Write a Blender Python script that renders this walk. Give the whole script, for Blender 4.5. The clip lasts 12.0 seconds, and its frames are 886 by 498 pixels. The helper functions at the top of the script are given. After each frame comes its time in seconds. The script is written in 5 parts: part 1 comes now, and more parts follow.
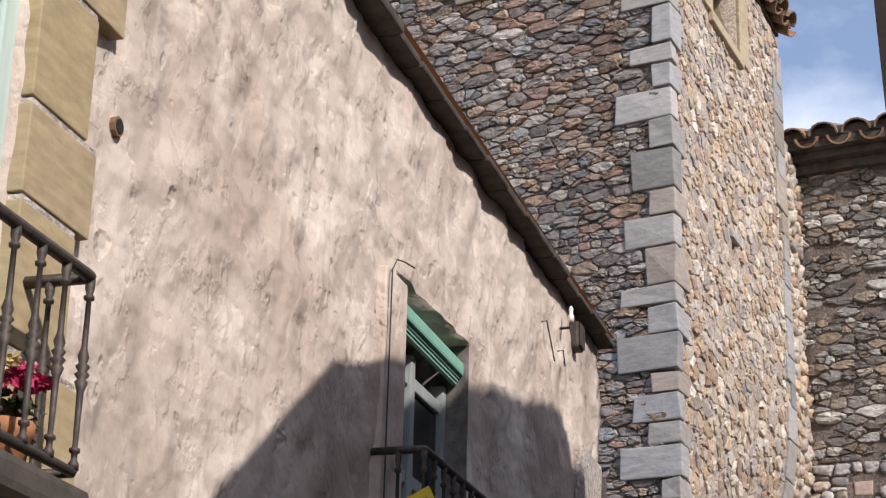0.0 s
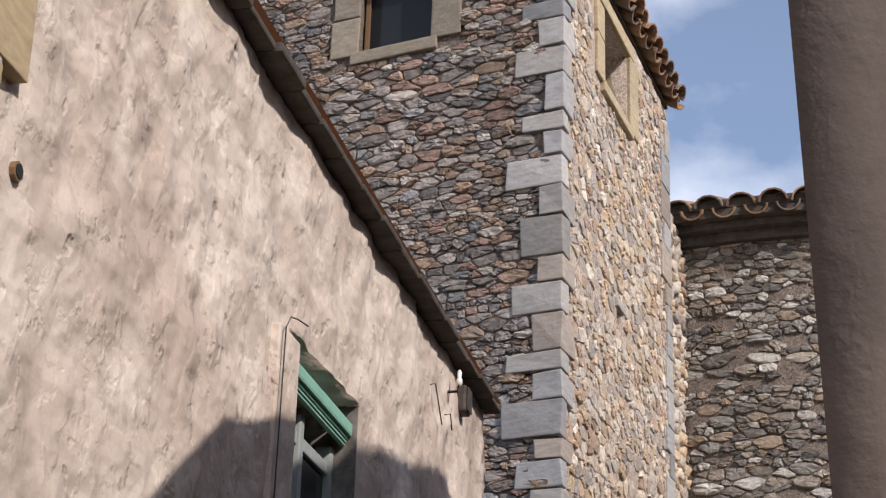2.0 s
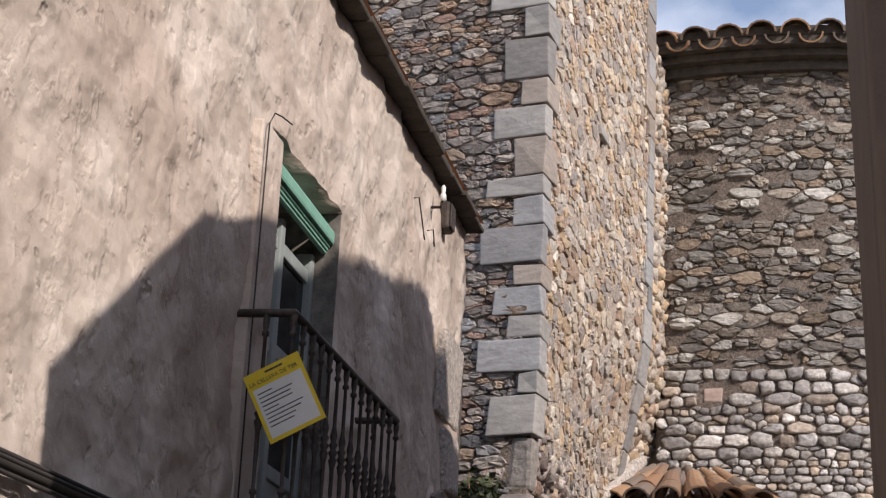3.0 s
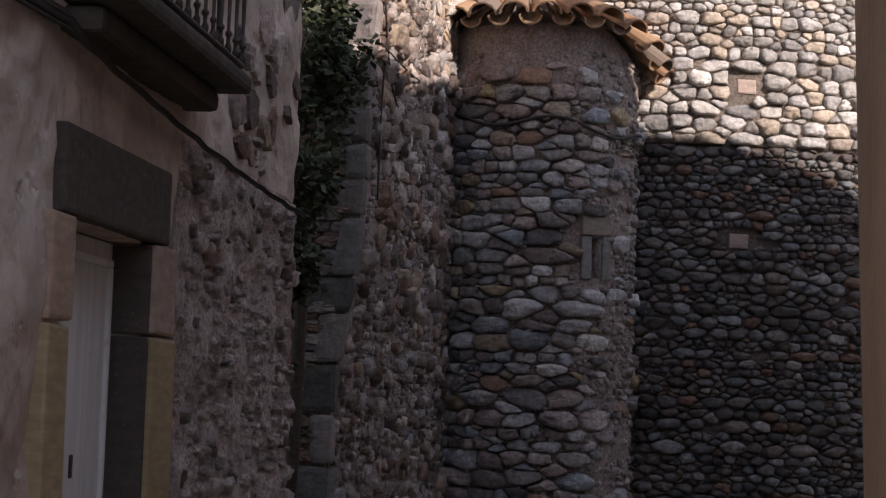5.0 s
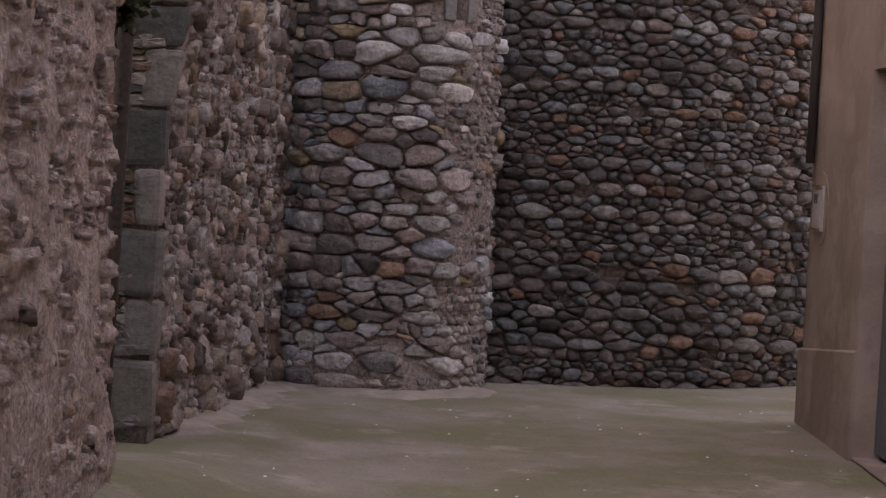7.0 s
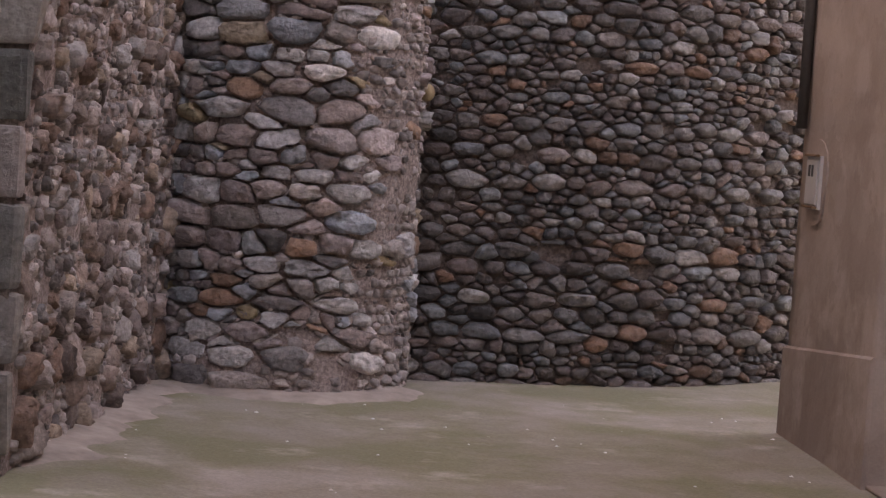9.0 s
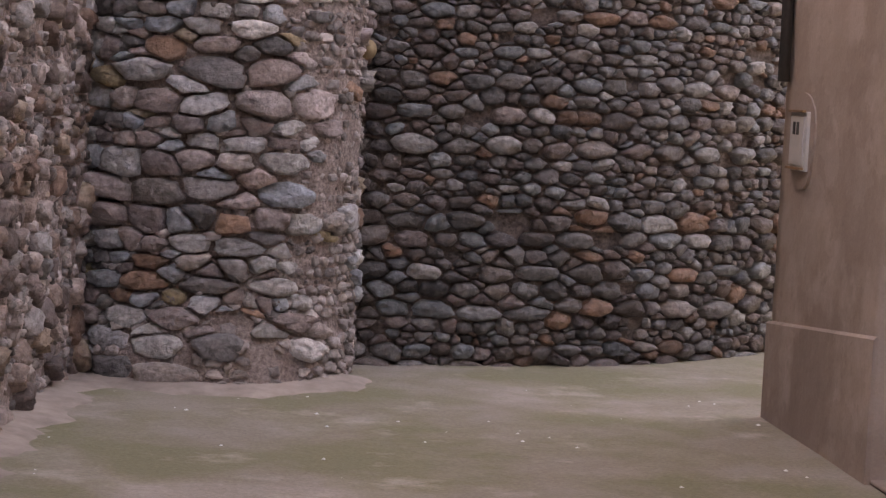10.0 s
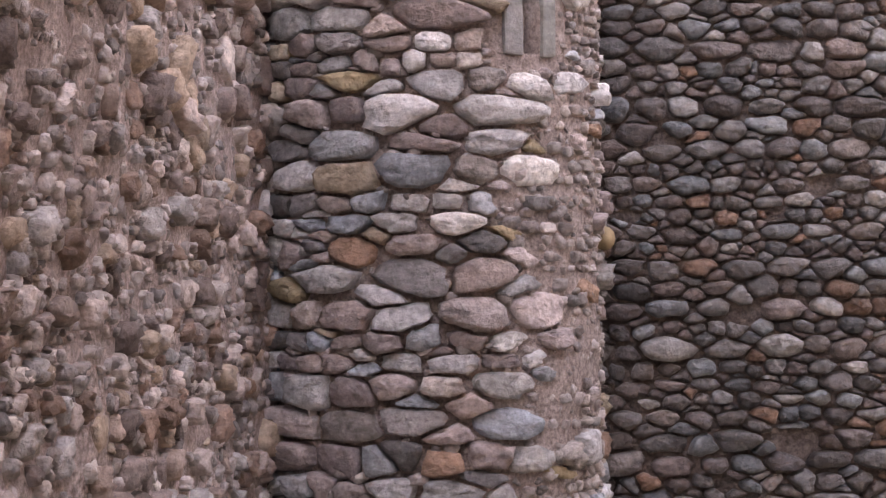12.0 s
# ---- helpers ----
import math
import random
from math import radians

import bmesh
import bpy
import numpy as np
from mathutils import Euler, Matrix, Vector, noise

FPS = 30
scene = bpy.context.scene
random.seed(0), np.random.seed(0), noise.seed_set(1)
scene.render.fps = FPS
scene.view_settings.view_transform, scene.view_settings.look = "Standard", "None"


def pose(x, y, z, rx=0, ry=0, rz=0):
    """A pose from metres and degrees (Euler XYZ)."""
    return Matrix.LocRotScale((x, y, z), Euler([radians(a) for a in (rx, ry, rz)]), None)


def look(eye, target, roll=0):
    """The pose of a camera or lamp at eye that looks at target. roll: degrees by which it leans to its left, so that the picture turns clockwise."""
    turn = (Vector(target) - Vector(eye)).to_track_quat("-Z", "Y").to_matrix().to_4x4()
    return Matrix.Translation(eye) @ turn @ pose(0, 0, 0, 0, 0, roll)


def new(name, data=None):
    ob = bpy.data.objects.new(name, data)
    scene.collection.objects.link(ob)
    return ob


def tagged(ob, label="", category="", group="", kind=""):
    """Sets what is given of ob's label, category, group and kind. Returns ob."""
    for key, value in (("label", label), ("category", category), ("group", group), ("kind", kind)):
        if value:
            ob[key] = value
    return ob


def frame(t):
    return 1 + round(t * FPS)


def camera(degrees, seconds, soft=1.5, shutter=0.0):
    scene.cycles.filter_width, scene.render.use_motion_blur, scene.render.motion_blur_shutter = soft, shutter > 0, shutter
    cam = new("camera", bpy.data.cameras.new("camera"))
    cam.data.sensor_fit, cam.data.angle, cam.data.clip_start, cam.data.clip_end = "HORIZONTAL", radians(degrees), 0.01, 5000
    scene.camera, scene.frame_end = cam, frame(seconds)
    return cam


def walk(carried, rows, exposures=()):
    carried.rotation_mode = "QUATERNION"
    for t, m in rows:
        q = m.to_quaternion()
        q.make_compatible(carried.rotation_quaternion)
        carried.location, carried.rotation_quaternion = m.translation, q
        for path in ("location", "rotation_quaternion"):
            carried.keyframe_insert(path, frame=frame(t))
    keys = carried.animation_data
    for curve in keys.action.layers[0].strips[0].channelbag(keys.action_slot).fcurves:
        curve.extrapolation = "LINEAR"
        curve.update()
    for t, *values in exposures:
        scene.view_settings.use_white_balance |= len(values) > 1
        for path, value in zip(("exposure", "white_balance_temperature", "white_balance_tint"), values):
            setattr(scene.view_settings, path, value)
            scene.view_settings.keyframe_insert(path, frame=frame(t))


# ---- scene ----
cam = camera(26.68, 12.0, soft=1.3)
ROWS = [
    (0, look((0.621, -2.097, 1.742), (-2.121, 6.839, 5.295), 1.37)),
    (0.5, look((0.602, -2.076, 1.761), (-1.739, 6.754, 5.828), 1.22)),
    (1, look((0.586, -2.081, 1.758), (-1.602, 6.676, 6.062), 1.05)),
    (1.5, look((0.576, -2.087, 1.756), (-1.571, 6.725, 5.967), 1.22)),
    (2, look((0.553, -2.072, 1.752), (-1.542, 6.905, 5.629), 1.89)),
    (2.5, look((0.511, -1.979, 1.725), (-1.532, 7.158, 5.238), 2.65)),
    (2.7, look((0.484, -1.909, 1.723), (-1.548, 7.289, 5.079), 2.99)),
    (4.3, look((0.144, -1.257, 1.655), (-1.295, 8.502, 3.298), 1.47)),
    (4.5, look((0.139, -1.239, 1.637), (-1.163, 8.578, 3.032), 1.73)),
    (5, look((0.178, -1.173, 1.557), (-0.835, 8.743, 2.354), 2.00)),
    (5.5, look((0.147, -0.892, 1.562), (-0.609, 9.077, 1.783), 2.35)),
    (6, look((0.100, -0.464, 1.569), (-0.382, 9.522, 1.326), 2.39)),
    (6.5, look((0.002, 0.000, 1.547), (-0.249, 9.990, 1.177), 2.67)),
    (7, look((-0.136, 0.445, 1.531), (-0.141, 10.435, 1.081), 2.96)),
    (7.2, look((-0.186, 0.635, 1.531), (-0.086, 10.623, 1.048), 2.83)),
    (8.8, look((-0.401, 2.235, 1.524), (0.208, 12.199, 0.940), 3.45)),
    (9, look((-0.407, 2.437, 1.529), (0.281, 12.392, 0.890), 3.81)),
    (9.5, look((-0.414, 2.929, 1.545), (0.531, 12.856, 0.797), 3.13)),
    (10, look((-0.385, 3.430, 1.537), (0.639, 13.341, 0.693), 2.75)),
    (10.5, look((-0.337, 3.900, 1.517), (0.551, 13.824, 0.655), 2.19)),
    (11, look((-0.214, 4.368, 1.518), (0.266, 14.330, 0.782), 1.21)),
    (11.5, look((-0.096, 4.803, 1.550), (-0.146, 14.794, 1.112), 0.71)),
    (12, look((0.010, 5.247, 1.598), (-0.618, 15.227, 1.721), -0.61)),
]
EXPOSURES = [(0, 0.08, 6250, 14), (0.6, 0.0, 6250, 14), (2.7, -0.05, 6400, 15), (4.3, 0.1, 6500, 17), (5.0, 0.4, 6700, 19), (5.5, 0.8, 7000, 20), (6.0, 1.25, 7500, 24), (7.2, 1.75, 7850, 27), (9.0, 2.25, 7950, 27), (10.5, 2.52, 7950, 26), (11.5, 2.9, 7950, 26), (12.0, 3.15, 7950, 27)]
walk(cam, ROWS, EXPOSURES)

# ---- light ----
SUN_TURN, SUN_RISE = radians(-40), radians(32)   # from +x towards -y; above the horizon
to_sun = Vector((math.cos(SUN_TURN) * math.cos(SUN_RISE), math.sin(SUN_TURN) * math.cos(SUN_RISE), math.sin(SUN_RISE)))
sun = new("sun", bpy.data.lights.new("sun", "SUN"))
sun.data.energy, sun.data.angle, sun.data.color = 4.5, radians(0.5), (1.0, 0.93, 0.82)
sun.matrix_world = look(to_sun * 60, (0, 0, 0))

world = bpy.data.worlds.new("sky")
scene.world = world
world.use_nodes = True
wn, wl = world.node_tree.nodes, world.node_tree.links
sky = wn.new("ShaderNodeTexSky")
sky.sky_type, sky.sun_disc, sky.sun_elevation, sky.sun_rotation = "NISHITA", False, SUN_RISE, radians(130)
sky.dust_density, sky.ozone_density = 0.6, 2.0
wcoord, wmap = wn.new("ShaderNodeTexCoord"), wn.new("ShaderNodeMapping")
wmap.inputs["Scale"].default_value = (1.0, 1.0, 1.6)
wnoise = wn.new("ShaderNodeTexNoise")
wnoise.inputs["Scale"].default_value, wnoise.inputs["Detail"].default_value, wnoise.inputs["Roughness"].default_value = 4.5, 7, 0.55
wramp = wn.new("ShaderNodeValToRGB")
wramp.color_ramp.elements[0].position, wramp.color_ramp.elements[1].position = 0.45, 0.80
wramp.color_ramp.elements[0].color = (0.09, 0.09, 0.09, 1)
wmix = wn.new("ShaderNodeMix")
wmix.data_type = "RGBA"
wmix.inputs["B"].default_value = (8.6, 8.9, 9.4, 1)
wl.new(wcoord.outputs["Generated"], wmap.inputs["Vector"])
wl.new(wmap.outputs["Vector"], wnoise.inputs["Vector"])
wl.new(wnoise.outputs["Fac"], wramp.inputs["Fac"])
wl.new(wramp.outputs["Color"], wmix.inputs["Factor"])
wl.new(sky.outputs["Color"], wmix.inputs["A"])
wl.new(wmix.outputs["Result"], wn["Background"].inputs["Color"])
wn["Background"].inputs["Strength"].default_value = 0.15


# ---- materials ----
class Mat:
    """A small helper round a node material."""

    def __init__(self, name, rough=0.85, metal=0.0):
        self.m = bpy.data.materials.new(name)
        self.m.use_nodes = True
        self.n, self.l = self.m.node_tree.nodes, self.m.node_tree.links
        self.b = self.n["Principled BSDF"]
        self.b.inputs["Roughness"].default_value, self.b.inputs["Metallic"].default_value = rough, metal
        self.b.inputs["Specular IOR Level"].default_value = 0.3
        self.c = self.n.new("ShaderNodeTexCoord")
        self.height = None

    def noise(self, scale, detail=5, rough=0.6, stretch=(1, 1, 1)):
        mp, t = self.n.new("ShaderNodeMapping"), self.n.new("ShaderNodeTexNoise")
        geo = self.n.new("ShaderNodeNewGeometry")
        mp.inputs["Scale"].default_value = stretch
        t.inputs["Scale"].default_value, t.inputs["Detail"].default_value, t.inputs["Roughness"].default_value = scale, detail, rough
        self.l.new(geo.outputs["Position"], mp.inputs["Vector"])
        self.l.new(mp.outputs["Vector"], t.inputs["Vector"])
        return t.outputs["Fac"]

    def ramp(self, fac, stops, smooth=True):
        r = self.n.new("ShaderNodeValToRGB")
        r.color_ramp.interpolation = "LINEAR" if smooth else "CONSTANT"
        e = r.color_ramp.elements
        while len(e) < len(stops):
            e.new(0.5)
        for el, (p, c) in zip(e, stops):
            el.position = p
            el.color = (*c, 1) if len(c) == 3 else c
        self.l.new(fac, r.inputs["Fac"])
        return r.outputs["Color"]

    def grey(self, fac, lo, hi):
        return self.ramp(fac, [(lo, (0, 0, 0)), (hi, (1, 1, 1))])

    def mix(self, fac, a, b, mode="MIX"):
        x = self.n.new("ShaderNodeMix")
        x.data_type, x.blend_type = "RGBA", mode
        for key, v in (("Factor", fac), ("A", a), ("B", b)):
            if isinstance(v, (int, float)):
                x.inputs[key].default_value = v
            elif isinstance(v, tuple):
                x.inputs[key].default_value = (*v, 1)
            else:
                self.l.new(v, x.inputs[key])
        return x.outputs["Result"]

    def math(self, op, a, b):
        x = self.n.new("ShaderNodeMath")
        x.operation = op
        for i, v in enumerate((a, b)):
            if isinstance(v, (int, float)):
                x.inputs[i].default_value = v
            else:
                self.l.new(v, x.inputs[i])
        return x.outputs[0]

    def piece(self):
        """A random number for each piece, be it an object or an island of a joined mesh."""
        o, g = self.n.new("ShaderNodeObjectInfo"), self.n.new("ShaderNodeNewGeometry")
        return self.math("FRACT", self.math("ADD", o.outputs["Random"], g.outputs["Random Per Island"]), 0)

    def colour(self, c):
        if isinstance(c, tuple):
            self.b.inputs["Base Color"].default_value = (*c, 1)
        else:
            self.l.new(c, self.b.inputs["Base Color"])
        return self

    def bump(self, fac, strength=0.5, distance=0.02):
        x = self.n.new("ShaderNodeBump")
        x.inputs["Strength"].default_value, x.inputs["Distance"].default_value = strength, distance
        self.l.new(fac, x.inputs["Height"])
        if self.height is not None:
            self.l.new(self.height, x.inputs["Normal"])
        self.height = x.outputs["Normal"]
        self.l.new(self.height, self.b.inputs["Normal"])
        return self


def stone_mat(name, palette, grain=(0.7, 1.22), rough=0.8, mute=0.4, relief=0.6, tone=(0.62, 1.4)):
    m = Mat(name, rough)
    r = m.piece()
    k = len(palette)
    muted = [tuple((1 - mute) * v + mute * sum(c) / 3 * w for v, w in zip(c, (1.06, 0.98, 0.95))) for c in palette]
    base = m.ramp(r, [(i / k, c) for i, c in enumerate(muted)], smooth=False)
    r2 = m.math("FRACT", m.math("MULTIPLY", r, 37.7), 0)
    shade = m.ramp(r2, [(0, (tone[0],) * 3), (1, (tone[1],) * 3)])
    base = m.mix(1.0, base, shade, "MULTIPLY")
    spots = m.ramp(m.noise(28, 6, 0.65), [(0.3, (grain[0],) * 3), (0.7, (grain[1],) * 3)])
    base = m.mix(1.0, base, spots, "MULTIPLY")
    bands = m.ramp(m.noise(9, 4, 0.6, (1, 1, 4)), [(0.35, (0.84, 0.83, 0.82)), (0.65, (1.12, 1.12, 1.12))])
    base = m.mix(1.0, base, bands, "MULTIPLY")
    dust = m.grey(m.noise(60, 4, 0.7), 0.58, 0.75)
    base = m.mix(m.math("MULTIPLY", dust, 0.35), base, (0.45, 0.38, 0.34))
    m.colour(base)
    m.bump(m.noise(15, 7, 0.65), relief, 0.03)
    m.bump(m.noise(55, 4, 0.6), relief * 0.7, 0.01)
    return m.m


def mortar_mat(name, a, b, bump=0.8):
    m = Mat(name, 0.95)
    base = m.ramp(m.noise(7, 6, 0.65), [(0.3, a), (0.7, b)])
    spots = m.ramp(m.noise(45, 4, 0.7), [(0.34, (0.5, 0.48, 0.46)), (0.68, (1.3, 1.27, 1.25))])
    m.colour(m.mix(1.0, base, spots, "MULTIPLY"))
    m.bump(m.noise(22, 7, 0.72), bump, 0.06)
    m.bump(m.noise(120, 3, 0.6), 0.4, 0.006)
    return m.m


STONE_TURRET = stone_mat("river stone", [(0.44, 0.43, 0.43), (0.47, 0.37, 0.32), (0.20, 0.185, 0.18), (0.36, 0.27, 0.245), (0.62, 0.58, 0.54), (0.33, 0.37, 0.41), (0.50, 0.38, 0.25), (0.43, 0.34, 0.315), (0.52, 0.50, 0.48), (0.40, 0.34, 0.30), (0.60, 0.58, 0.57), (0.28, 0.25, 0.24), (0.38, 0.295, 0.28), (0.39, 0.41, 0.43), (0.48, 0.35, 0.17), (0.42, 0.31, 0.27), (0.50, 0.47, 0.44), (0.40, 0.22, 0.13)], (0.55, 1.28), rough=0.75, mute=0.3, relief=1.0, tone=(0.6, 1.15))
CHIPS = stone_mat("rubble chips", [(0.35, 0.285, 0.26), (0.29, 0.24, 0.22), (0.44, 0.37, 0.335), (0.24, 0.20, 0.18), (0.36, 0.29, 0.245)], relief=0.9)
# Darker than the stone above: the shade on the lower apse is in the colour.
STONE_APSE_SHADED = stone_mat("shade-dark apse river stone", [(0.18, 0.17, 0.167), (0.22, 0.175, 0.16), (0.12, 0.11, 0.107), (0.28, 0.27, 0.265), (0.17, 0.13, 0.12), (0.16, 0.17, 0.18), (0.25, 0.21, 0.19), (0.15, 0.125, 0.12), (0.34, 0.32, 0.305), (0.145, 0.125, 0.12), (0.21, 0.19, 0.18), (0.19, 0.145, 0.13), (0.26, 0.15, 0.10), (0.24, 0.26, 0.27)], (0.55, 1.28), rough=0.42, mute=0.15, relief=1.0, tone=(0.42, 1.0))
STONE_APSE_TOP = stone_mat("pale apse stone", [(0.600, 0.562, 0.525), (0.500, 0.463, 0.425), (0.425, 0.400, 0.388), (0.688, 0.650, 0.613), (0.525, 0.425, 0.338), (0.562, 0.537, 0.525), (0.625, 0.500, 0.375)], (0.6, 1.25), mute=0.25, relief=0.9, tone=(0.6, 1.2))
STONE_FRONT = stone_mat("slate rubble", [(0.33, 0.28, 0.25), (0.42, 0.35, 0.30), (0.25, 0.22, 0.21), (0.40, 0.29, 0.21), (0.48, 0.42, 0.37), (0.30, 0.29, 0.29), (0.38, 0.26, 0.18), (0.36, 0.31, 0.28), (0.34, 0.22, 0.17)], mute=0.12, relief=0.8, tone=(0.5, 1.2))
STONE_SIDE = stone_mat("warm rubble", [(0.64, 0.50, 0.37), (0.54, 0.45, 0.38), (0.72, 0.60, 0.47), (0.48, 0.42, 0.38), (0.64, 0.47, 0.31), (0.60, 0.53, 0.46), (0.78, 0.69, 0.59), (0.52, 0.37, 0.27)], (0.7, 1.2), mute=0.05, relief=0.8, tone=(0.64, 1.0))
STONE_FOOT = stone_mat("brown foot rubble", [(0.46, 0.345, 0.29), (0.57, 0.46, 0.41), (0.34, 0.265, 0.24), (0.63, 0.52, 0.47), (0.46, 0.42, 0.40), (0.54, 0.41, 0.31), (0.22, 0.165, 0.145), (0.70, 0.60, 0.54), (0.32, 0.21, 0.16)], (0.55, 1.25), mute=0.05, relief=1.0, tone=(0.5, 0.98))
STONE_APSE_BROWN = stone_mat("brown apse rubble", [(0.34, 0.29, 0.24), (0.26, 0.23, 0.20), (0.42, 0.36, 0.30), (0.22, 0.20, 0.185), (0.55, 0.52, 0.47), (0.38, 0.29, 0.21), (0.30, 0.27, 0.245), (0.62, 0.59, 0.55)], (0.65, 1.2), mute=0.1, relief=0.8, tone=(0.42, 1.0))
QUOIN = stone_mat("grey quoin stone", [(0.35, 0.34, 0.34), (0.38, 0.36, 0.345), (0.31, 0.31, 0.315), (0.37, 0.31, 0.265), (0.34, 0.32, 0.30)], (0.93, 1.05), relief=0.25, tone=(0.7, 1.15), mute=0.1)
QUOIN_LOW = stone_mat("damp lichened quoin stone", [(0.20, 0.19, 0.175), (0.25, 0.22, 0.19), (0.17, 0.17, 0.15), (0.27, 0.22, 0.20)], (0.7, 1.2), relief=0.6, tone=(0.7, 1.3))
SANDSTONE = stone_mat("yellow sandstone", [(0.40, 0.31, 0.18), (0.43, 0.335, 0.20), (0.37, 0.285, 0.175)], (0.95, 1.04), mute=0.0, relief=0.15, tone=(0.9, 1.1))
GREYSAND = stone_mat("weathered sandstone", [(0.27, 0.23, 0.18), (0.31, 0.26, 0.20), (0.25, 0.21, 0.17)], (0.85, 1.1), mute=0.0, relief=0.3, tone=(0.8, 1.2))
WINSAND = stone_mat("pale tan sandstone", [(0.45, 0.36, 0.235), (0.41, 0.33, 0.22)], (0.85, 1.1), mute=0.0, relief=0.3, tone=(0.9, 1.1))
JAMBSTONE = stone_mat("brown sandstone jamb", [(0.42, 0.31, 0.25), (0.38, 0.285, 0.23), (0.45, 0.33, 0.245)], (0.85, 1.1), mute=0.0, relief=0.3, tone=(0.85, 1.15))
# Shade in the door recess, put into the stone's colour.
SHADED_DOORSTONE = stone_mat("door stone darkened as shade", [(0.085, 0.07, 0.06), (0.1, 0.08, 0.068)], (0.85, 1.1), mute=0.0, relief=0.3, tone=(0.9, 1.1))
PINKBLOCK = stone_mat("pinkish putlog block", [(0.38, 0.29, 0.25), (0.42, 0.32, 0.28)], (0.85, 1.1), mute=0.0, relief=0.3)
MORTAR = mortar_mat("pinkish lime mortar", (0.28, 0.22, 0.197), (0.43, 0.355, 0.325))
# Damp mortar, its colour also lowered to stand for shade.
MORTAR_DARK = mortar_mat("damp mortar darkened as shade", (0.10, 0.082, 0.073), (0.22, 0.18, 0.165))
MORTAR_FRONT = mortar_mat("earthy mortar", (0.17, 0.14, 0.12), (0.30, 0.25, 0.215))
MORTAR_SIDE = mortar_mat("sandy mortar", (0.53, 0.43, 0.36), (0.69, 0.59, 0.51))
MORTAR_FOOT = mortar_mat("pink lumpy mortar", (0.40, 0.315, 0.285), (0.60, 0.495, 0.455), 1.0)
BAND_LIME = mortar_mat("white lime flashing", (0.62, 0.55, 0.50), (0.72, 0.66, 0.61))


def plaster_mat(name, a, b, dirt, dark, relief=0.5):
    m = Mat(name, 0.92)
    base = m.ramp(m.noise(0.9, 5, 0.55), [(0.36, a), (0.6, b)])
    stain = m.grey(m.noise(1.2, 5, 0.58, (1, 1, 0.7)), 0.48, 0.66)
    base = m.mix(m.math("MULTIPLY", stain, 0.85), base, dirt)
    cream = m.grey(m.noise(2.6, 4, 0.55), 0.52, 0.64)
    base = m.mix(m.math("MULTIPLY", cream, 0.75), base, tuple(v * 1.16 for v in b))
    streak = m.grey(m.noise(1.5, 5, 0.55, (1, 1, 0.22)), 0.56, 0.72)
    base = m.mix(m.math("MULTIPLY", streak, 0.3), base, dark)
    bare = m.grey(m.noise(2.1, 7, 0.55), 0.54, 0.44)
    base = m.mix(m.math("MULTIPLY", bare, 0.3), base, dirt)
    pits = m.grey(m.noise(9, 5, 0.55), 0.62, 0.7)
    base = m.mix(m.math("MULTIPLY", pits, 0.35), base, dark)
    pores = m.ramp(m.noise(70, 4, 0.7), [(0.3, (0.93, 0.92, 0.91)), (0.7, (1.05, 1.05, 1.05))])
    m.colour(m.mix(1.0, base, pores, "MULTIPLY"))
    m.bump(m.noise(6, 2, 0.4, (1, 1, 1.2)), relief, 0.05)
    m.bump(m.grey(m.noise(5, 5, 0.55, (1, 1, 0.8)), 0.5, 0.55), relief * 0.32, 0.016)
    scabs = m.grey(m.noise(2.1, 9, 0.62), 0.505, 0.535)
    m.bump(scabs, relief * 0.16, 0.014)
    m.bump(m.grey(m.noise(8, 3, 0.5), 0.27, 0.36), relief * 0.5, 0.02)
    m.bump(m.noise(60, 4, 0.6), 0.3, 0.006)
    return m.m


PLASTER = plaster_mat("old lime plaster", (0.52, 0.42, 0.355), (0.63, 0.545, 0.475), (0.38, 0.30, 0.25), (0.25, 0.20, 0.17), 0.9)
PLASTER_PINK = plaster_mat("pinkish render", (0.265, 0.21, 0.18), (0.32, 0.26, 0.23), (0.225, 0.175, 0.15), (0.22, 0.18, 0.155), 0.25)
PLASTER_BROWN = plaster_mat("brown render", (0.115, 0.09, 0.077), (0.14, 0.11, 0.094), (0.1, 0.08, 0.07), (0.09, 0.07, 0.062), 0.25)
ROUGHCAST = mortar_mat("rough rubble render", (0.66, 0.53, 0.48), (0.92, 0.80, 0.74), 1.0)


def tile_mat():
    m = Mat("old clay roof tile", 0.9)
    base = m.ramp(m.piece(), [(0, (0.30, 0.17, 0.10)), (0.25, (0.24, 0.15, 0.10)), (0.5, (0.36, 0.22, 0.13)), (0.75, (0.20, 0.15, 0.12))], smooth=False)
    lichen = m.grey(m.noise(14, 6, 0.7), 0.5, 0.68)
    base = m.mix(m.math("MULTIPLY", lichen, 0.6), base, (0.17, 0.16, 0.13))
    m.colour(base)
    m.bump(m.noise(40, 5, 0.6), 0.4, 0.01)
    return m.m


def simple(name, c, rough=0.6, metal=0.0, vary=0.15, scale=20, bump=0.2):
    m = Mat(name, rough, metal)
    lo, hi = tuple(v * (1 - vary) for v in c), tuple(v * (1 + vary) for v in c)
    m.colour(m.ramp(m.noise(scale, 5, 0.65), [(0.3, lo), (0.7, hi)]))
    if bump:
        m.bump(m.noise(scale * 4, 4, 0.6), bump, 0.004)
    return m.m


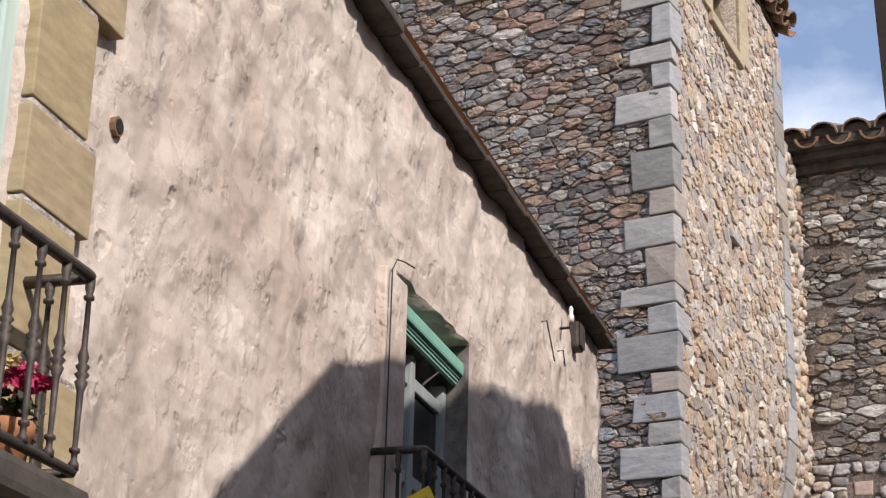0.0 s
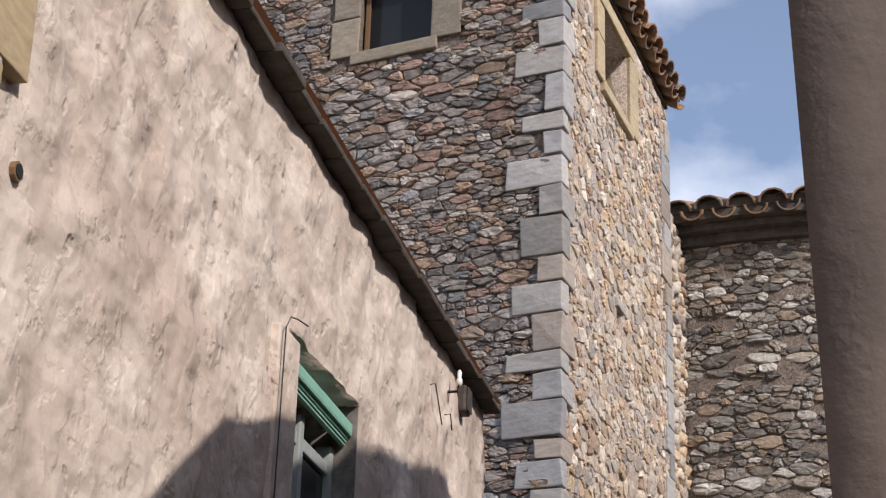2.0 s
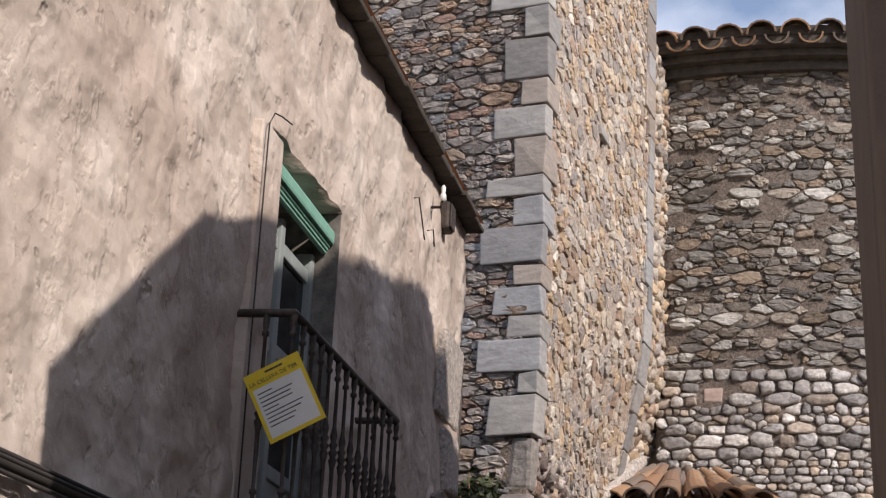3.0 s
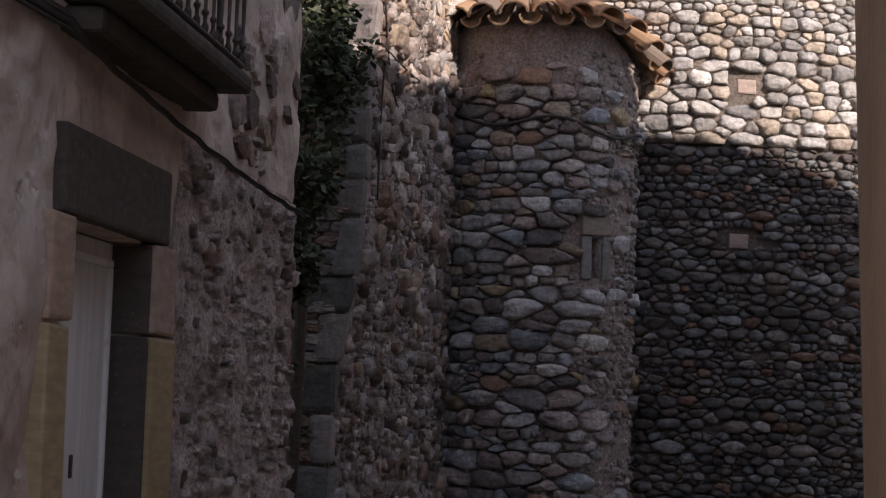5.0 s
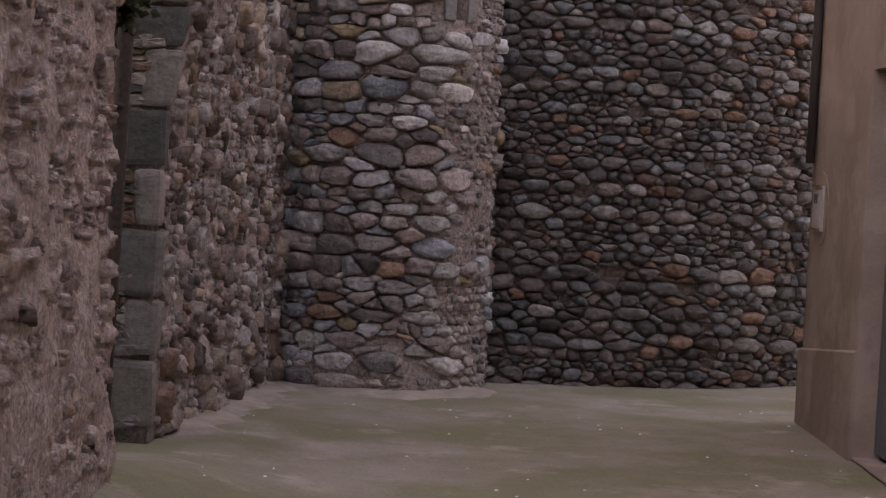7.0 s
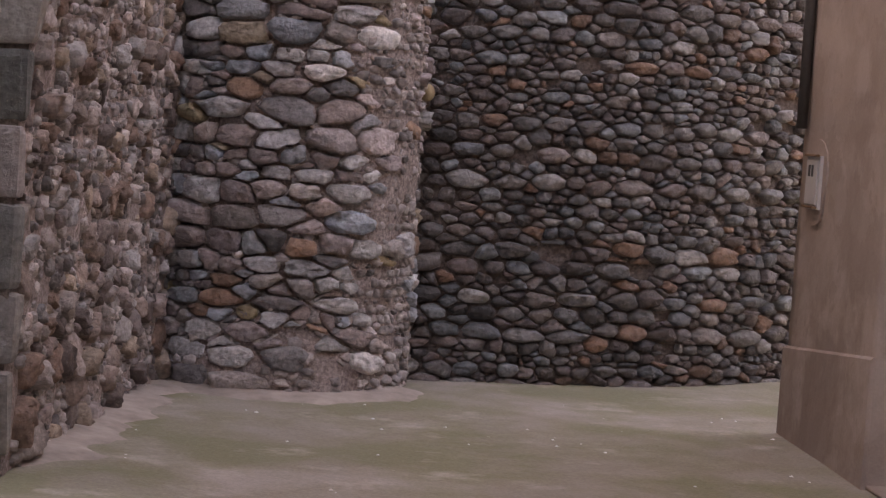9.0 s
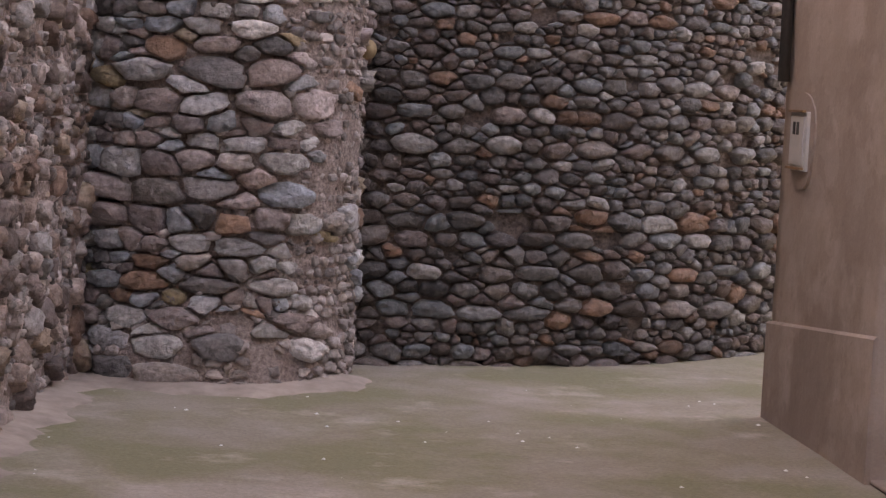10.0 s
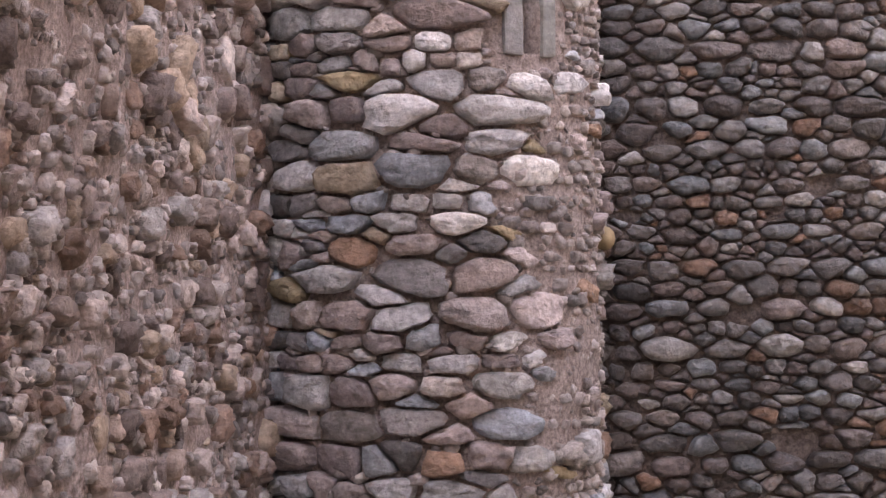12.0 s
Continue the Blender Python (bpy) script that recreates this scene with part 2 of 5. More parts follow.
def wood_mat(name, c, worn):
    m = Mat(name, 0.7)
    base = m.ramp(m.noise(30, 5, 0.6, (1, 1, 0.08)), [(0.3, tuple(v * 0.8 for v in c)), (0.7, c)])
    chips = m.grey(m.noise(25, 6, 0.75), 0.6, 0.7)
    m.colour(m.mix(m.math("MULTIPLY", chips, 0.7), base, worn))
    m.bump(m.noise(60, 4, 0.6, (1, 1, 0.1)), 0.3, 0.004)
    return m.m


def ground_mat():
    m = Mat("mossy concrete", 0.85)
    base = m.ramp(m.noise(0.9, 6, 0.6), [(0.33, (0.32, 0.275, 0.24)), (0.5, (0.26, 0.225, 0.18)), (0.68, (0.38, 0.325, 0.29))])
    moss = m.grey(m.noise(0.85, 7, 0.62), 0.43, 0.57)
    base = m.mix(m.math("MULTIPLY", moss, 0.7), base, (0.18, 0.175, 0.09))
    pale = m.grey(m.noise(1.7, 8, 0.66, (1, 1.2, 1)), 0.57, 0.7)
    base = m.mix(m.math("MULTIPLY", pale, 0.6), base, (0.50, 0.43, 0.38))
    fine = m.ramp(m.noise(55, 4, 0.7), [(0.3, (0.8, 0.8, 0.8)), (0.7, (1.12, 1.12, 1.12))])
    m.colour(m.mix(1.0, base, fine, "MULTIPLY"))
    m.bump(m.noise(12, 6, 0.65), 0.3, 0.02)
    m.bump(m.noise(90, 3, 0.6), 0.3, 0.004)
    return m.m


TILE, GROUND = tile_mat(), ground_mat()
# Weathered stone, with shade under eaves and balconies put into its colour.
SHADED_SLABSTONE = simple("weathered slab stone darkened as shade", (0.075, 0.062, 0.052), 0.9, scale=12, vary=0.35, bump=0.5)
IRON = simple("dark wrought iron", (0.075, 0.06, 0.052), 0.6, 0.35, 0.4, 40)
CABLE = simple("dusty black cable", (0.045, 0.039, 0.036), 0.75)
GREENPAINT = wood_mat("faded green paint", (0.24, 0.47, 0.37), (0.42, 0.48, 0.42))
GREYWOOD = wood_mat("grey window wood", (0.34, 0.37, 0.36), (0.30, 0.27, 0.23))
WHITEDOOR = wood_mat("white painted door", (0.80, 0.78, 0.77), (0.5, 0.43, 0.38))
BLUEDOOR = wood_mat("slate blue door", (0.14, 0.145, 0.16), (0.2, 0.19, 0.18))
BROWNWOOD = wood_mat("brown wood", (0.22, 0.13, 0.07), (0.15, 0.1, 0.07))
PALESHUTTER = wood_mat("pale green louvre paint", (0.50, 0.60, 0.55), (0.42, 0.44, 0.4))
# Near-black paint that stands for the shade inside rooms, slits and bores.
SHADE_BLACK = simple("black interior shade", (0.02, 0.02, 0.02), 0.9)
YELLOW = simple("yellow printed card", (0.75, 0.55, 0.04), 0.5, vary=0.05, bump=0)
WHITECARD = simple("white printed card", (0.75, 0.74, 0.70), 0.5, vary=0.04, bump=0)
INK = simple("dark ink", (0.05, 0.05, 0.05), 0.6, bump=0)
CERAMIC = simple("white ceramic", (0.75, 0.73, 0.7), 0.3, vary=0.05, bump=0)
TERRACOTTA = simple("terracotta pot", (0.38, 0.17, 0.08), 0.85)
CLAYPIPE = simple("weathered clay pipe", (0.26, 0.19, 0.11), 0.85, vary=0.3)
# Peeling plaster; the dark grey also holds the shade inside the opening.
REVEAL = simple("peeling reveal plaster greyed as shade", (0.17, 0.15, 0.135), 0.95, vary=0.5, scale=14, bump=0.6)
CEMENT = simple("worn pinkish cement", (0.32, 0.265, 0.23), 0.9, vary=0.3, scale=5, bump=0.25)
PETAL = simple("crimson petals", (0.42, 0.03, 0.10), 0.6, vary=0.4, scale=60)
PETAL_DRY = simple("dry straw petals", (0.45, 0.34, 0.16), 0.7, vary=0.3, scale=60)
PLASTIC = simple("grey plastic box", (0.42, 0.40, 0.38), 0.5, vary=0.06, bump=0)
BRICK = simple("old red brick", (0.22, 0.12, 0.09), 0.9, vary=0.3, scale=30)


def leaf_mat():
    m = Mat("ivy leaf", 0.6)
    m.colour(m.ramp(m.piece(), [(0, (0.022, 0.032, 0.015)), (0.5, (0.04, 0.052, 0.024)), (1, (0.07, 0.08, 0.038))]))
    return m.m


LEAF = leaf_mat()
m_glass = Mat("dark window glass", 0.12)
m_glass.colour((0.015, 0.017, 0.02))
m_glass.b.inputs["Specular IOR Level"].default_value = 0.25
m_glass.bump(m_glass.noise(3, 2, 0.5), 0.05, 0.01)
GLASS = m_glass.m

# ---- building helpers ----
rng = random.Random(7)


def empty(name, x=0, y=0, z=0):
    ob = new(name)
    ob.location = (x, y, z)
    bpy.context.view_layer.update()
    return ob


def put(ob, parent):
    if parent is not None:
        ob.parent = parent
        ob.matrix_parent_inverse = Matrix.Translation(-world_of(parent))


def world_of(ob):
    v = Vector(ob.location)
    return v


def mesh_ob(name, verts, faces, material, parent=None, label="", smooth=False, origin=None):
    o = Vector(origin) if origin is not None else Vector((0, 0, 0))
    me = bpy.data.meshes.new(name)
    me.from_pydata([tuple(Vector(v) - o) for v in verts], [], faces)
    me.materials.append(material)
    if smooth:
        me.polygons.foreach_set("use_smooth", [True] * len(me.polygons))
    me.update()
    ob = new(name, me)
    ob.location = o
    put(ob, parent)
    if label:
        ob["label"] = label
    return ob


def part(name, bm, material, parent, label="", smooth=False):
    bmesh.ops.recalc_face_normals(bm, faces=bm.faces)
    me = bpy.data.meshes.new(name)
    bm.to_mesh(me)
    bm.free()
    me.materials.append(material)
    if smooth:
        me.polygons.foreach_set("use_smooth", [True] * len(me.polygons))
    ob = new(name, me)
    put(ob, parent)
    if label:
        ob["label"] = label
    return ob


def add_box(bm, lo, hi, bevel=0.0, jit=0.0, m=None):
    r = bmesh.ops.create_cube(bm, size=1.0)
    vs = r["verts"]
    for v in vs:
        for i in range(3):
            v.co[i] = lo[i] if v.co[i] < 0 else hi[i]
            v.co[i] += rng.uniform(-jit, jit)
    if bevel:
        es = {e for v in vs for e in v.link_edges}
        vs = list({v for f in bmesh.ops.bevel(bm, geom=list(es), offset=bevel, segments=2, affect="EDGES", profile=0.6)["faces"] for v in f.verts} | {v for v in vs if v.is_valid})
    if m is not None:
        bmesh.ops.transform(bm, matrix=m, verts=vs)
    return bm


def box(name, lo, hi, material, parent, label="", bevel=0.008, jit=0.0, m=None):
    return part(name, add_box(bmesh.new(), lo, hi, bevel, jit, m), material, parent, label)


def add_tube(bm, pts, r, seg=8):
    """A round bar along the points."""
    pts = [Vector(p) for p in pts]
    rings = []
    for i, p in enumerate(pts):
        d = (pts[min(i + 1, len(pts) - 1)] - pts[max(i - 1, 0)]).normalized()
        s = d.cross(Vector((0, 0, 1)) if abs(d.z) < 0.9 else Vector((1, 0, 0))).normalized()
        t = d.cross(s)
        rr = r[i] if isinstance(r, (list, tuple)) else r
        rings.append([bm.verts.new(p + (s * math.cos(a) + t * math.sin(a)) * rr) for a in (2 * math.pi * k / seg for k in range(seg))])
    for a, b in zip(rings, rings[1:]):
        for k in range(seg):
            bm.faces.new((a[k], a[(k + 1) % seg], b[(k + 1) % seg], b[k]))
    bm.faces.new(rings[0])
    bm.faces.new(list(reversed(rings[-1])))
    return bm


def tube(name, pts, r, material, parent, label="", seg=8):
    return part(name, add_tube(bmesh.new(), pts, r, seg), material, parent, label, smooth=True)


# ---- rubble stonework ----
def rubble(w, h, row, aspect, seed, spread=0.68, holes=(), filler=0.5, jit=0.2, wave=0.3):
    """Outlines of stones that fill a w by h wall: jittered courses of large stones with small ones wedged between."""
    g = random.Random(seed)
    pts, v = [], -row * 0.3
    while v < h + row * 0.5:
        rh = row * g.uniform(0.6, 1.55)
        u = -g.uniform(0.2, 1.2) * rh * aspect
        while u < w + rh * aspect:
            cw = rh * aspect * g.uniform(1 - spread, 1 + spread)
            pts.append((u + cw / 2 + g.uniform(-0.12, 0.12) * cw, v + rh / 2 + g.uniform(-jit, jit) * rh + wave * row * noise.noise(Vector((u * 1.3, v * 0.7, seed))), (0.36 * rh * g.uniform(0.6, 1.3)) ** 2))
            if g.random() < filler:
                pts.append((u + g.uniform(-0.1, 0.1) * cw, v + g.uniform(-0.1, 0.25) * rh, 0.0))
            u += cw
        v += rh
    sx = 1 / (aspect * 0.95)
    size = row * 2.0
    cellmap = {}
    for i, (u, v, _) in enumerate(pts):
        cellmap.setdefault((int(u * sx // size), int(v // size)), []).append(i)
    out = []
    for i, (u, v, wi) in enumerate(pts):
        if not (-0.05 < u < w + 0.05 and 0.0 < v < h):
            continue
        if any(a < u < c and b < v < d for a, b, c, d in holes):
            continue
        gx, gy = int(u * sx // size), int(v // size)
        near = [j for a in (-1, 0, 1) for b in (-1, 0, 1) for j in cellmap.get((gx + a, gy + b), ()) if j != i]
        px, py = u * sx, v
        e = row * 2.4
        poly = [(px - e, py - e), (px + e, py - e), (px + e, py + e), (px - e, py + e)]
        near.sort(key=lambda j: (pts[j][0] * sx - px) ** 2 + (pts[j][1] - py) ** 2)
        for j in near[:26]:
            dx, dy = pts[j][0] * sx - px, pts[j][1] - py
            c = (dx * dx + dy * dy + wi - pts[j][2]) / 2
            cut = []
            for k in range(len(poly)):
                a, b = poly[k], poly[(k + 1) % len(poly)]
                da, db = (a[0] - px) * dx + (a[1] - py) * dy - c, (b[0] - px) * dx + (b[1] - py) * dy - c
                if da <= 0:
                    cut.append(a)
                if (da < 0) != (db < 0) and abs(da - db) > 1e-12:
                    s = da / (da - db)
                    cut.append((a[0] + (b[0] - a[0]) * s, a[1] + (b[1] - a[1]) * s))
            poly = cut
            if len(poly) < 3:
                break
        if len(poly) >= 3:
            out.append(((u, v), [(min(max(a / sx, 0), w), min(max(b, 0), h)) for a, b in poly]))
    return out


def rounded(poly, centre, gap, g, flat):
    """A stone's outline inside its cell: a lopsided superellipse, cut where the cell is narrower."""
    cu, cv = centre
    hu = (max(p[0] for p in poly) - min(p[0] for p in poly)) / 2 or 1e-3
    hv = (max(p[1] for p in poly) - min(p[1] for p in poly)) / 2 or 1e-3
    n = 15 if hu > 0.03 else 9
    power = g.uniform(4.0, 12.0) if flat > 0.9 else g.uniform(3.5, 9.0) if flat > 0.7 else g.uniform(2.0, 4.5)
    size, lop, turn = g.uniform(0.9, 1.1 + 0.3 * flat), g.uniform(-0.12, 0.12), g.uniform(0, 6.28)
    pts = []
    for k in range(n):
        a = 2 * math.pi * (k + g.uniform(-0.25, 0.25)) / n
        du, dv = math.cos(a), math.sin(a)
        r = size * (abs(du) ** power + abs(dv) ** power) ** (-1 / power) * (1 + lop * math.cos(a + turn) + lop * math.cos(2 * a + 3 * turn))
        du, dv = du * hu, dv * hv
        for i in range(len(poly)):
            (u0, v0), (u1, v1) = poly[i], poly[(i + 1) % len(poly)]
            den = du * (v1 - v0) - dv * (u1 - u0)
            if abs(den) > 1e-12:
                s = ((u0 - cu) * (v1 - v0) - (v0 - cv) * (u1 - u0)) / den
                if s > 0:
                    r = min(r, s)
        d = r * math.hypot(du, dv) or 1e-6
        r *= max(0.35, 1 - gap * g.uniform(0.3, 1.2) / d) * g.uniform(0.9, 1.03)
        pts.append((cu + du * r, cv + dv * r))
    return pts


def stones(thing, fn, cells, material, seed, gap=0.012, proud=0.03, flat=0.5, singles=None, keep=None, sink=-0.03, joined="rest"):
    """Stones on the wall fn(u, v, out). Those whose middle lies in singles (u0, v0, u1, v1) are objects of their own, up to 300; the rest one mesh."""
    g = random.Random(seed)
    made, verts, faces = 0, [], []
    for (cu, cv), poly in cells:
        if keep and g.random() > keep(cu, cv):
            continue
        mu, mv = sum(p[0] for p in poly) / len(poly), sum(p[1] for p in poly) / len(poly)
        o = rounded(poly, (mu, mv), gap, g, flat)
        if len(o) < 5:
            continue
        small = min(max(p[0] for p in o) - min(p[0] for p in o), max(p[1] for p in o) - min(p[1] for p in o))
        if small < 0.015:
            continue
        hgt = min(proud * g.uniform(0.45, 1.5), small * 0.5)
        tilt = 1.15 - flat if flat > 0.8 else 1.0
        tu, tv = g.uniform(-0.35, 0.35) * tilt, g.uniform(-0.4, 0.4) * tilt
        rings = ((1.0, sink), (0.94, hgt * (0.4 + 0.4 * flat)), (g.uniform(0.55, 0.72) + 0.12 * flat, hgt * (0.85 + 0.1 * flat)))
        n, vs, fs = len(o), [], []
        for s, d in rings:
            for a, b in o:
                du, dv = (a - mu) * s, (b - mv) * s
                dd = d + (0 if d < 0 else (tu * du + tv * dv) * 0.7 + g.uniform(-0.28, 0.28) * hgt)
                vs.append(fn(mu + du, mv + dv, dd))
        vs.append(fn(mu, mv, hgt * g.uniform(0.9, 1.1)))
        for r in range(2):
            for k in range(n):
                fs.append((r * n + k, r * n + (k + 1) % n, (r + 1) * n + (k + 1) % n, (r + 1) * n + k))
        fs += [(2 * n + k, 2 * n + (k + 1) % n, 3 * n) for k in range(n)]
        if singles and made < 300 and singles[0] < mu < singles[2] and singles[1] < mv < singles[3]:
            mesh_ob("stone", vs, fs, material, thing, smooth=flat < 0.8, origin=fn(mu, mv, 0))
            made += 1
        else:
            k0 = len(verts)
            verts += vs
            faces += [tuple(i + k0 for i in f) for f in fs]
    if verts:
        tagged(mesh_ob(joined, verts, faces, material, thing, smooth=flat < 0.8), kind="stuff")


def rough(u, v, s=1.0, seed=0.0):
    p = Vector((u * 3.1 + seed, v * 3.1, seed * 1.7))
    return s * (0.6 * noise.noise(p) + 0.3 * noise.noise(p * 2.7) + 0.18 * noise.noise(p * 7.3))


# ---- roof tiles ----
def add_tile(bm, m, length, r0, r1, up=True, seg=7):
    """One half-round tile along +y of m, r0 wide at its lower end."""
    outer, inner = [], []
    for t, r in ((0, r0), (length, r1)):
        ring, ring2 = [], []
        for k in range(seg + 1):
            a = math.pi * k / seg
            s = 1 if up else -1
            ring.append(bm.verts.new(m @ Vector((math.cos(a) * r, t, s * math.sin(a) * r * 0.85))))
            ring2.append(bm.verts.new(m @ Vector((math.cos(a) * (r - 0.016), t, s * math.sin(a) * (r - 0.016) * 0.85))))
        outer.append(ring)
        inner.append(ring2)
    for k in range(seg):
        bm.faces.new((outer[0][k], outer[0][k + 1], outer[1][k + 1], outer[1][k]))
        bm.faces.new((inner[0][k + 1], inner[0][k], inner[1][k], inner[1][k + 1]))
        bm.faces.new((outer[0][k + 1], outer[0][k], inner[0][k], inner[0][k + 1]))
    for k in (0, seg):
        bm.faces.new((outer[0][k], outer[1][k], inner[1][k], inner[0][k]))


def tile_ob(parent, m, length=0.42, r0=0.105, r1=0.085, up=True):
    bm = bmesh.new()
    add_tile(bm, m, length, r0, r1, up)
    ob = part("roof_tile", bm, TILE, parent, smooth=False)
    return ob


# ---- setting ----
def bank(x, y):
    """Height of the paving: level, with a fillet that rises to the house and tower on the west side."""
    up = min(max(0.018 * (12.9 - y), 0.0), 0.08) + 0.24 * min(max((9.5 - y) / 2.0, 0.0), 1.0)
    side = min(max((-0.45 - x) / 1.0, 0.0), 1.0)
    return up * side * side * (3 - 2 * side)


def ground_z(x, y):
    return bank(x, y) + 0.012 * noise.noise(Vector((x * 0.8, y * 0.8, 3))) - 0.004


def grid(xs, ys, fn):
    vs = [(x, y, fn(x, y)) for y in ys for x in xs]
    n = len(xs)
    return vs, [(j * n + i, j * n + i + 1, (j + 1) * n + i + 1, (j + 1) * n + i) for j in range(len(ys) - 1) for i in range(n - 1)]


gx = [-400, -60, -12, -6] + [-4 + 0.1 * i for i in range(111)] + [9, 14, 60, 400]
gy = [-400, -60, -14, -8, -4, 0, 3, 5] + [6 + 0.1 * i for i in range(131)] + [22, 30, 60, 400]
vs, fs = grid(gx, gy, lambda x, y: ground_z(x, y) if -5 < x < 8 and -4 < y < 20 else -0.01)
ground = tagged(mesh_ob("ground", vs, fs, GROUND, smooth=True), "mossy olive and grey concrete paving with pale scuffs", "ground", kind="structure")


def walling(name, fn, w, h, step, material, parent, holes=(), label="", thick=0.35, amp=0.0, seed=0.0):
    """A wall with openings right through: a rough face, a back and reveals."""
    us = sorted({round(w * i / max(1, round(w / step)), 4) for i in range(max(1, round(w / step)) + 1)} | {x for a in holes for x in (a[0], a[2]) if 0 < x < w})
    vv = sorted({round(h * i / max(1, round(h / step)), 4) for i in range(max(1, round(h / step)) + 1)} | {x for a in holes for x in (a[1], a[3]) if 0 < x < h})
    nu = len(us)
    solid = {}
    for j in range(len(vv) - 1):
        for i in range(nu - 1):
            mu, mv = (us[i] + us[i + 1]) / 2, (vv[j] + vv[j + 1]) / 2
            solid[i, j] = not any(a < mu < c and b < mv < d for a, b, c, d in holes)
    verts = [fn(u, v, rough(u, v, amp, seed) if amp else 0.0) for v in vv for u in us]
    back = len(verts)
    verts += [fn(u, v, -thick) for v in vv for u in us]
    faces = []
    for (i, j), ok in solid.items():
        if not ok:
            continue
        a, b, c, d = j * nu + i, j * nu + i + 1, (j + 1) * nu + i + 1, (j + 1) * nu + i
        faces.append((a, b, c, d))
        faces.append((back + d, back + c, back + b, back + a))
        for (di, dj), (p, q) in (((-1, 0), (d, a)), ((1, 0), (b, c)), ((0, -1), (a, b)), ((0, 1), (c, d))):
            if not solid.get((i + di, j + dj), False):
                faces.append((q, p, back + p, back + q))
    return mesh_ob(name, verts, faces, material, parent, label, smooth=False if not amp else True)


def slab(name, x0, y0, z0, x1, y1, z1, material, parent=None, label=""):
    return box(name, (x0, y0, z0), (x1, y1, z1), material, parent, label, bevel=0.01)


# ---- church tower ----
C = Vector((-1.38, 9.77, 0))
DF = Vector((-math.cos(radians(14)), math.sin(radians(14)), 0))
NF = Vector((-DF.y, DF.x, 0)) * 1.0
DR = Vector((0.12, 1, 0)).normalized()
NR = Vector((1, -0.12, 0)).normalized()
TOWER_H = 9.64


def ramp01(x):
    x = min(max(x, 0), 1)
    return x * x * (3 - 2 * x)


def lean(v, u=0.0):
    """The lower masonry stands back to the west: at the corner near the foot only, further along up to the turret's cap."""
    near, far = 0.15 * (1 - ramp01((v - 1.4) / 1.4)) + 0.06 * (1 - ramp01((v - 3.2) / 1.4)), 0.27 * (1 - ramp01((v - 4.4) / 1.6))
    t = min(u / 2.6, 1)
    return DF * (near * (1 - t) + far * t)


def tower_front(u, v, d):
    p = C + DF * (u - min(d + 0.06, 0) * 0.5) + NF * d + lean(v)
    return (p.x, p.y, v - 0.05)


def tower_side(u, v, d):
    p = C + DR * (u - min(d + 0.06, 0) * 0.4) + NR * d + lean(v, u)
    return (p.x, p.y, v - 0.05)


tower = tagged(empty("church_tower", -3.2, 12.5, 0), "square rubble-stone church tower with grey quoins and tiled roof", "tower")
FW = (1.06, 8.77, 1.69, 9.49)     # front window opening, along the wall and up
RW = (1.18, 8.77, 2.0, 9.44)     # side window opening
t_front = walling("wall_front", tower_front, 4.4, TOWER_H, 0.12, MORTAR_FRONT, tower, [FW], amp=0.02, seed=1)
t_side = walling("wall_side", lambda u, v, d: tower_side(u, v + 4.3, d), 3.45, TOWER_H - 4.3, 0.12, MORTAR_SIDE, tower, [(RW[0], RW[1] - 4.3, RW[2], RW[3] - 4.3), (1.60, 2.56, 1.72, 2.72)], amp=0.02, seed=2)
t_foot = walling("wall_side_foot", tower_side, 3.45, 4.3, 0.08, MORTAR_FOOT, tower, amp=0.04, seed=2)
b0, b1 = C + DF * 4.4, C + DR * 3.45
b2 = b0 + DR * 3.45
for k, (p, q) in enumerate(((b0, b2), (b2, b1 - NR * 0.45))):
    bm = bmesh.new()
    n = (q - p).cross(Vector((0, 0, 1))).normalized() * 0.3
    vs = [bm.verts.new((w.x, w.y, z)) for w in (p, q, q + n, p + n) for z in (0, TOWER_H - 0.06)]
    for f in ((0, 2, 3, 1), (2, 4, 5, 3), (4, 6, 7, 5), (6, 0, 1, 7), (1, 3, 5, 7), (0, 6, 4, 2)):
        bm.faces.new([vs[i] for i in f])
    part("wall_back", bm, MORTAR_FRONT, tower)


def oblique_box(name, fn, u0, v0, u1, v1, d0, d1, material, parent, label="", bevel=0.012, jit=0.006):
    """A dressed block on the wall fn."""
    bm = bmesh.new()
    vs = [bm.verts.new(Vector(fn(u + rng.uniform(-jit, jit), v + rng.uniform(-jit, jit), d + rng.uniform(-jit, jit) * 0.6))) for d in (d0, d1) for u, v in ((u0, v0), (u1, v0), (u1, v1), (u0, v1))]
    for f in ((0, 1, 2, 3), (7, 6, 5, 4), (0, 4, 5, 1), (1, 5, 6, 2), (2, 6, 7, 3), (3, 7, 4, 0)):
        bm.faces.new([vs[i] for i in f])
    bmesh.ops.recalc_face_normals(bm, faces=bm.faces)
    bmesh.ops.bevel(bm, geom=bm.edges[:], offset=bevel, segments=2, affect="EDGES", profile=0.6)
    return part(name, bm, material, parent, label)


